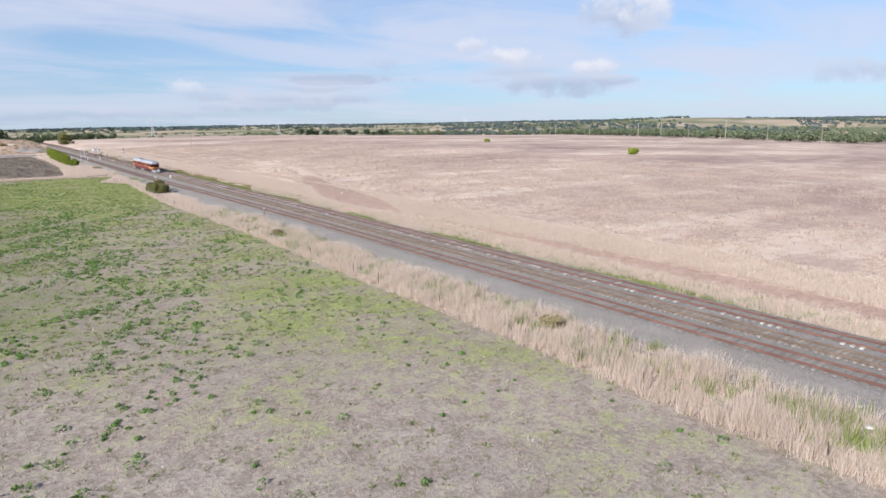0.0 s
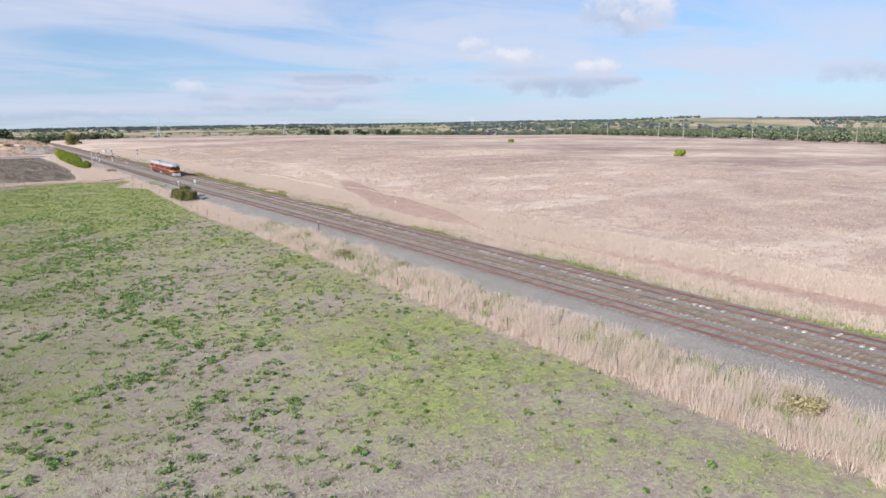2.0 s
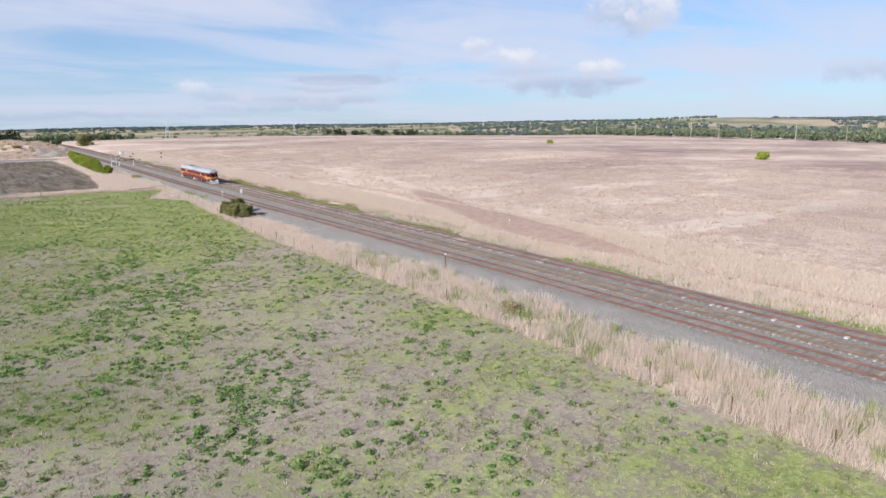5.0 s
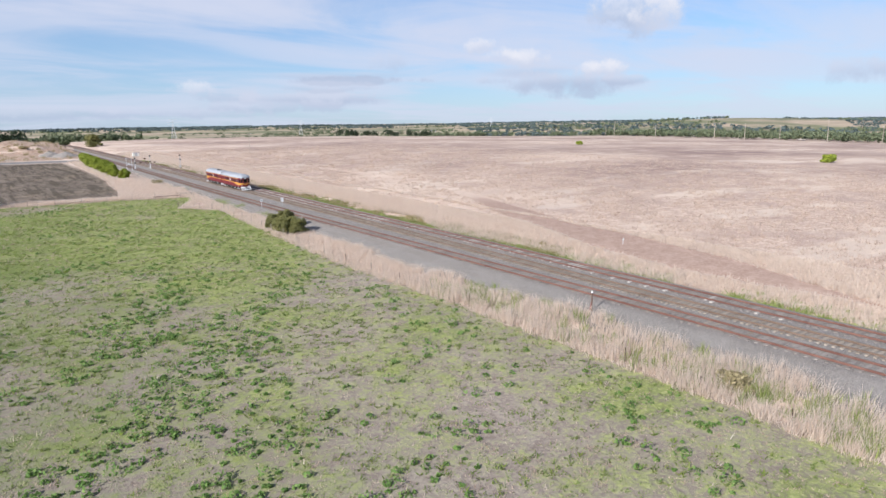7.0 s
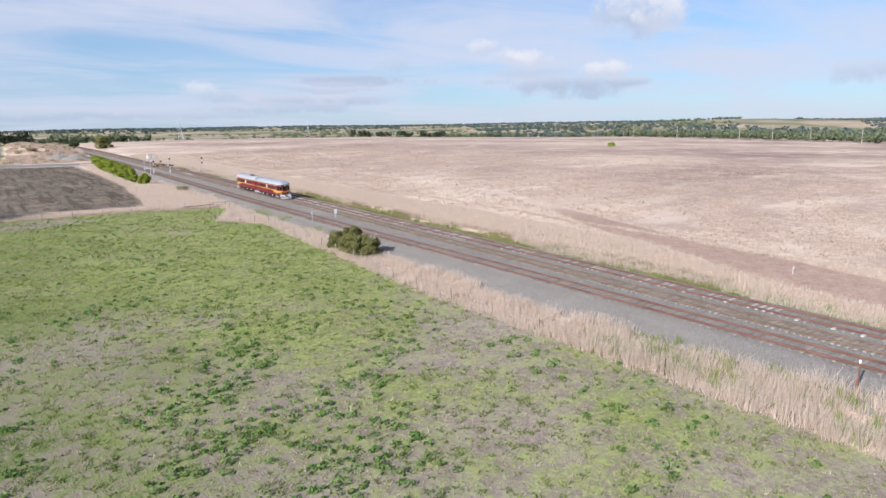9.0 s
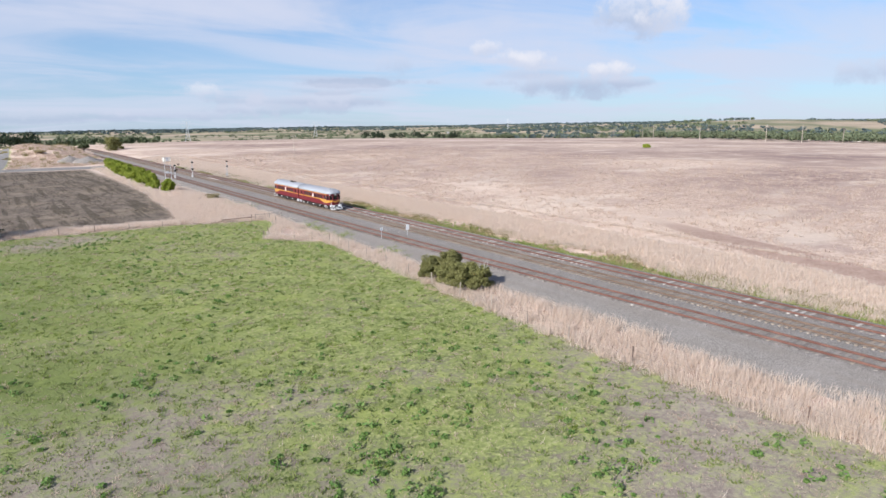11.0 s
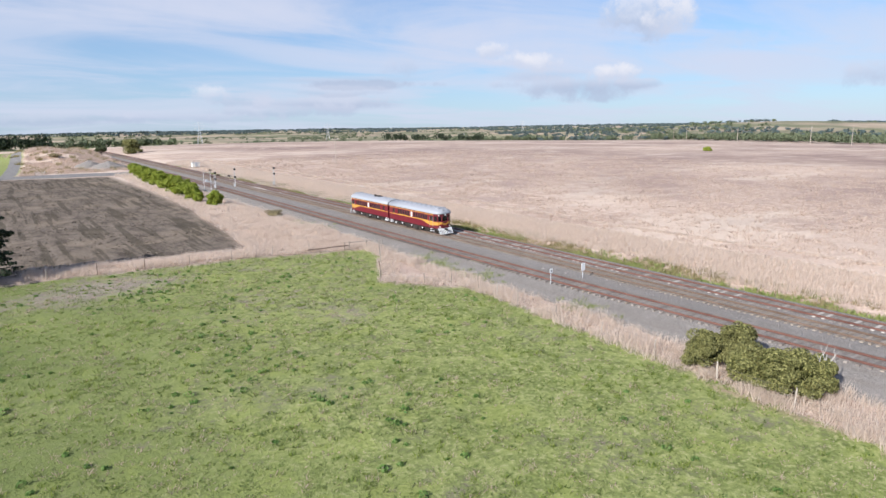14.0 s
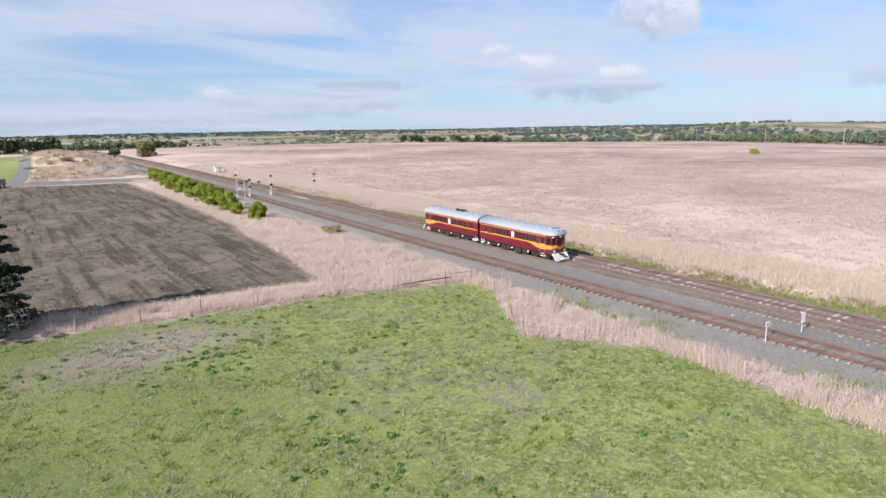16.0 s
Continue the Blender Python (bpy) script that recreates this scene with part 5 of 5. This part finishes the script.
def spill(x, y, wide, long, seed):
    """A low irregular spread of pale crushed stone lying on the ballast."""
    rng = np.random.RandomState(seed)
    bm = bmesh.new()
    k = 28
    rings = []
    for f in (1.0, 0.7, 0.35):
        rings.append([bm.verts.new((math.cos(a) * wide * f * (1 + 0.18 * math.sin(3 * a + seed)), math.sin(a) * long * f * (1 + 0.18 * math.cos(2 * a + seed)), 0.012 + 0.05 * (1 - f) + rng.rand() * 0.01)) for a in np.linspace(0, 2 * np.pi, k, endpoint=False)])
    for r0, r1 in zip(rings, rings[1:]):
        for i in range(k):
            bm.faces.new((r0[i], r0[(i + 1) % k], r1[(i + 1) % k], r1[i]))
    bm.faces.new(rings[-1])
    me = bpy.data.meshes.new("stone_spill")
    bm.to_mesh(me)
    bm.free()
    me.materials.append(CONCRETE_WHITE)
    ob = tagged(new("stone_spill", me), "pale spread of fine stone lying on the ballast", "gravel")
    ob.matrix_world = Matrix.Translation((x, y, rail_plane(x, y))) @ Euler((math.atan(GY), -math.atan(GX), 0)).to_matrix().to_4x4()


spill(53.3, 297.0, 1.0, 4.5, 2)

# loose pale stones and a fallen sheet by the ballast
for k, (x, y, s) in enumerate([(44.4, 104.5, 0.55), (44.0, 101.5, 0.3), (44.6, 100.0, 0.22), (43.6, 13.0, 0.4), (41.0, 11.6, 0.6), (48.9, 193.5, 0.2), (45.9, 150.5, 0.35), (49.6, 187.0, 0.2), (50.0, 189.0, 0.25), (48.6, 196.5, 0.25)]):
    bm = bmesh.new()
    bmesh.ops.create_icosphere(bm, subdivisions=2, radius=s * 0.45)
    for v in bm.verts:
        v.co *= 1 + 0.25 * noise.noise(v.co * 3 + Vector((k, 0, 0)))
        v.co.z *= 0.5
    me = bpy.data.meshes.new("stone")
    bm.to_mesh(me)
    bm.free()
    me.materials.append(CONCRETE_WHITE)
    z = rail_plane(x, y) + 0.02 if x > 45.4 else max(float(land(x, y)), rail_plane(x, y) - 0.35)
    tagged(new("stone", me), "pale loose stone beside the tracks", "stone", "loose stones").matrix_world = pose(x, y, z + s * 0.08)


def power_pole(x, y, tall, label, group, arm=2.2):
    p = thing("power_pole", (x, y, float(land(x, y)) - 0.1), label, "power pole", group)
    part("mast", tubes(((0, 0, 0), (0, 0, tall), 0.24 if tall > 10 else 0.13, 0.17 if tall > 10 else 0.1, 8)), POST_WOOD, p)
    part("cross_arm", boxes((-arm / 2, arm / 2, -0.07, 0.07, tall - 0.7, tall - 0.52)), POST_WOOD, p)
    for dx in (-0.45, 0.0, 0.45):
        part("insulator", tubes(((dx * arm, 0, tall - 0.52), (dx * arm, 0, tall - 0.3), 0.06, 0.05, 6)), PAINT_WHITE, p)
    return p


power_pole(104.0, 357.0, 9.4, "thin timber pole standing in the dry field", "")
for x, y, t in [(652, 632, 13), (612, 560, 13), (588, 529, 14), (580, 470, 13), (577, 403, 15), (559, 364, 15), (552, 330, 13), (545, 290, 18), (538, 250, 14), (530, 205, 17), (525, 160, 15), (520, 120, 16)]:
    power_pole(x, y, t, "timber power pole in front of the woodland", "power poles by the wood")


def pylon(x, y, tall, turn):
    """A lattice mast for high-voltage lines: four legs, bracing and three cross arms."""
    p = thing("power_pylon", (x, y, float(land(x, y)) - 0.2), "grey steel lattice power pylon on the plain", "pylon", "pylons on the plain", turn)
    foot, top = tall * 0.11, tall * 0.018

    def corner(k, z):
        w = foot + (top - foot) * min(1.0, z / (tall * 0.72))
        return (w * (-1, 1, 1, -1)[k], w * (-1, -1, 1, 1)[k], z)
    for k in range(4):
        part("leg", tubes((corner(k, 0), corner(k, tall * 0.72), 0.2, 0.14, 5), (corner(k, tall * 0.72), (0, 0, tall), 0.14, 0.08, 5)), PAINT_GREY, p)
        rows = []
        for i in range(6):
            z0, z1 = tall * 0.12 * i, tall * 0.12 * (i + 1)
            rows += [(corner(k, z0), corner((k + 1) % 4, z1), 0.09, 0.09, 4), (corner((k + 1) % 4, z0), corner(k, z1), 0.09, 0.09, 4)]
        part("bracing", tubes(*rows), PAINT_GREY, p)
    for f, w in ((0.70, 0.20), (0.80, 0.24), (0.90, 0.17)):
        part("cross_arm", tubes(((-tall * w, 0, tall * f), (tall * w, 0, tall * f), 0.14, 0.14, 5), ((-tall * w, 0, tall * f), (0, 0, tall * (f + 0.05)), 0.1, 0.1, 4), ((tall * w, 0, tall * f), (0, 0, tall * (f + 0.05)), 0.1, 0.1, 4)), PAINT_GREY, p)
    return p


for x, y, t, a in ((300, 1260, 42, 20), (620, 1430, 38, 30), (0, 1500, 42, 10), (1130, 1350, 36, 40)):
    pylon(x, y, t, -a)


def house(x, y, turn, wide, deep, wall_mat, roof_mat, label):
    h_ = thing("house", (x, y, float(land(x, y))), label, "house", "far houses", turn)
    part("wall", boxes((-wide / 2, wide / 2, -deep / 2, deep / 2, -0.5, 3.0)), wall_mat, h_)
    bm = bmesh.new()
    a, b = wide / 2 + 0.5, deep / 2 + 0.5
    v = [bm.verts.new(c) for c in ((-a, -b, 2.9), (a, -b, 2.9), (a, b, 2.9), (-a, b, 2.9), (-a + 2, 0, 5.0), (a - 2, 0, 5.0))]
    for f in ((0, 1, 5, 4), (1, 2, 5), (2, 3, 4, 5), (3, 0, 4), (3, 2, 1, 0)):
        bm.faces.new([v[i] for i in f])
    part("roof", bm, roof_mat, h_)
    for dx in (-0.3, 0.05, 0.32):
        win = part("window", boxes((dx * wide - 0.7, dx * wide + 0.7, -deep / 2 - 0.05, -deep / 2 - 0.01, 0.9, 2.2)), GLASS, h_)
        part("sill", boxes((dx * wide - 0.8, dx * wide + 0.8, -deep / 2 - 0.14, -deep / 2 - 0.05, 0.8, 0.9)), PAINT_WHITE, win)


for k, (x, y, a, w) in enumerate([(640, 505, 40, 16), (655, 430, 20, 20), (630, 372, 60, 14), (640, 300, 30, 22), (625, 255, 50, 18), (640, 200, 35, 20), (980, 1300, 30, 30), (900, 1380, 30, 26), (1050, 1220, 20, 24)]):
    house(x + 60, y, -a, w * 0.55, 7, CONCRETE_WHITE, SILVER if k % 3 else PAINT_GREY, "pale house with a low grey roof among trees")

# a trailer at the end of the drive
rig = thing("farm_trailer", (1.5, 372.0, float(land(1.5, 372.0))), "dark farm trailer parked by the gravel drive", "trailer", "", 70)
part("bed", boxes((-3.0, 2.2, -1.0, 1.0, 0.75, 0.95), bevel=0.03), POST_DARK, rig)
part("headboard", boxes((2.0, 2.2, -1.0, 1.0, 0.95, 2.2)), PAINT_BLACK, rig)
for dx in (-1.6, 0.9):
    for s in (-1, 1):
        part("wheel", tubes(((dx, s * 0.85, 0.42), (dx, s * 1.08, 0.42), 0.42, 0.42, 14)), PAINT_BLACK, rig)
gate = thing("farm_gate", (14.5, 384.0, float(land(14.5, 384.0))), "low white rail gate beside the drive", "gate")
for dx in (-1.4, 1.4):
    part("post", tubes(((dx, 0, -0.1), (dx, 0, 1.3), 0.08, 0.08, 8)), POST_WOOD, gate)
for z in (0.4, 0.75, 1.1):
    part("rail", tubes(((-1.4, 0, z), (1.4, 0, z), 0.04, 0.04, 6)), PAINT_WHITE, gate)


# ---- sleepers, one by one along the stretch nearest the camera ----
def sleeper_mesh(name, mat, length, wide, tall):
    bm = bmesh.new()
    box(bm, -length / 2, length / 2, -wide / 2, wide / 2, -0.10, tall, bevel=0.0)
    for v in bm.verts:
        if v.co.z > 0:
            v.co.x *= 0.985
            v.co.y *= 0.86
    me = bpy.data.meshes.new(name)
    bm.to_mesh(me)
    bm.free()
    me.materials.append(mat)
    return me


def sleepers(track, step, pick, y_near, y_far, label, seed):
    """pick(rng, y) gives the mesh for one place; those outside the near stretch are joined in one body."""
    rng = np.random.RandomState(seed)
    row = thing("sleeper_row", (0, 0, 0), label, "sleepers", "sleepers of the tracks")
    row["kind"] = "structure"
    joined = {}
    y = -60.0
    while y < 640:
        me = pick(rng, y)
        x = track_x(track, y)
        m = pose(x + rng.normal(0, 0.015), y + rng.normal(0, 0.02), rail_plane(x, y) + 0.012 + rng.normal(0, 0.006), 0, 0, rng.normal(0, 0.5))
        if y_near <= y <= y_far:
            ob = new("sleeper", me)
            ob.parent = row
            ob.matrix_world = m
        else:
            joined.setdefault(me.name, (me, []))[1].append(m)
        y += step
    for me, places in joined.values():
        base = np.array([v.co[:] for v in me.vertices])
        polys = [tuple(p.vertices) for p in me.polygons]
        verts, faces = [], []
        for m in places:
            k = len(verts)
            verts += [tuple(m @ Vector(c)) for c in base]
            faces += [tuple(i + k for i in p) for p in polys]
        ob = new("sleeper_run", mesh_from("sleeper_run", verts, faces, me.materials[0]))
        ob.parent = row
        ob["kind"] = "stuff"


S_CONC = sleeper_mesh("sleeper", CONCRETE, 2.5, 0.22, 0.05)
S_WHITE = sleeper_mesh("sleeper", CONCRETE_WHITE, 2.1, 0.24, 0.05)
S_END = sleeper_mesh("sleeper", CONCRETE_WHITE, 0.5, 0.30, 0.06)
S_END.transform(Matrix.Translation((-1.12, 0, 0)))
S_WOOD = sleeper_mesh("sleeper", TIMBER_OLD, 2.6, 0.24, 0.028)
S_GREY = sleeper_mesh("sleeper", CONCRETE, 2.4, 0.22, 0.02)
sleepers(TRACK_MID, 0.54, lambda r, y: S_CONC, 15, 170, "pale concrete sleepers under the middle track", 401)
sleepers(TRACK_NEAR, 0.70, lambda r, y: S_GREY if r.rand() < 0.12 else S_WOOD, 15, 205, "grey half-buried timber sleepers of the near track", 402)
sleepers(TRACK_FAR, 0.70, lambda r, y: (S_WHITE if y > 120 or r.rand() < 0.12 else S_END) if r.rand() < (0.3 if y < 120 else 0.45 if y < 235 else 0.05) else S_WOOD, 15, 205, "timber sleepers with pale replacements under the far track", 403)
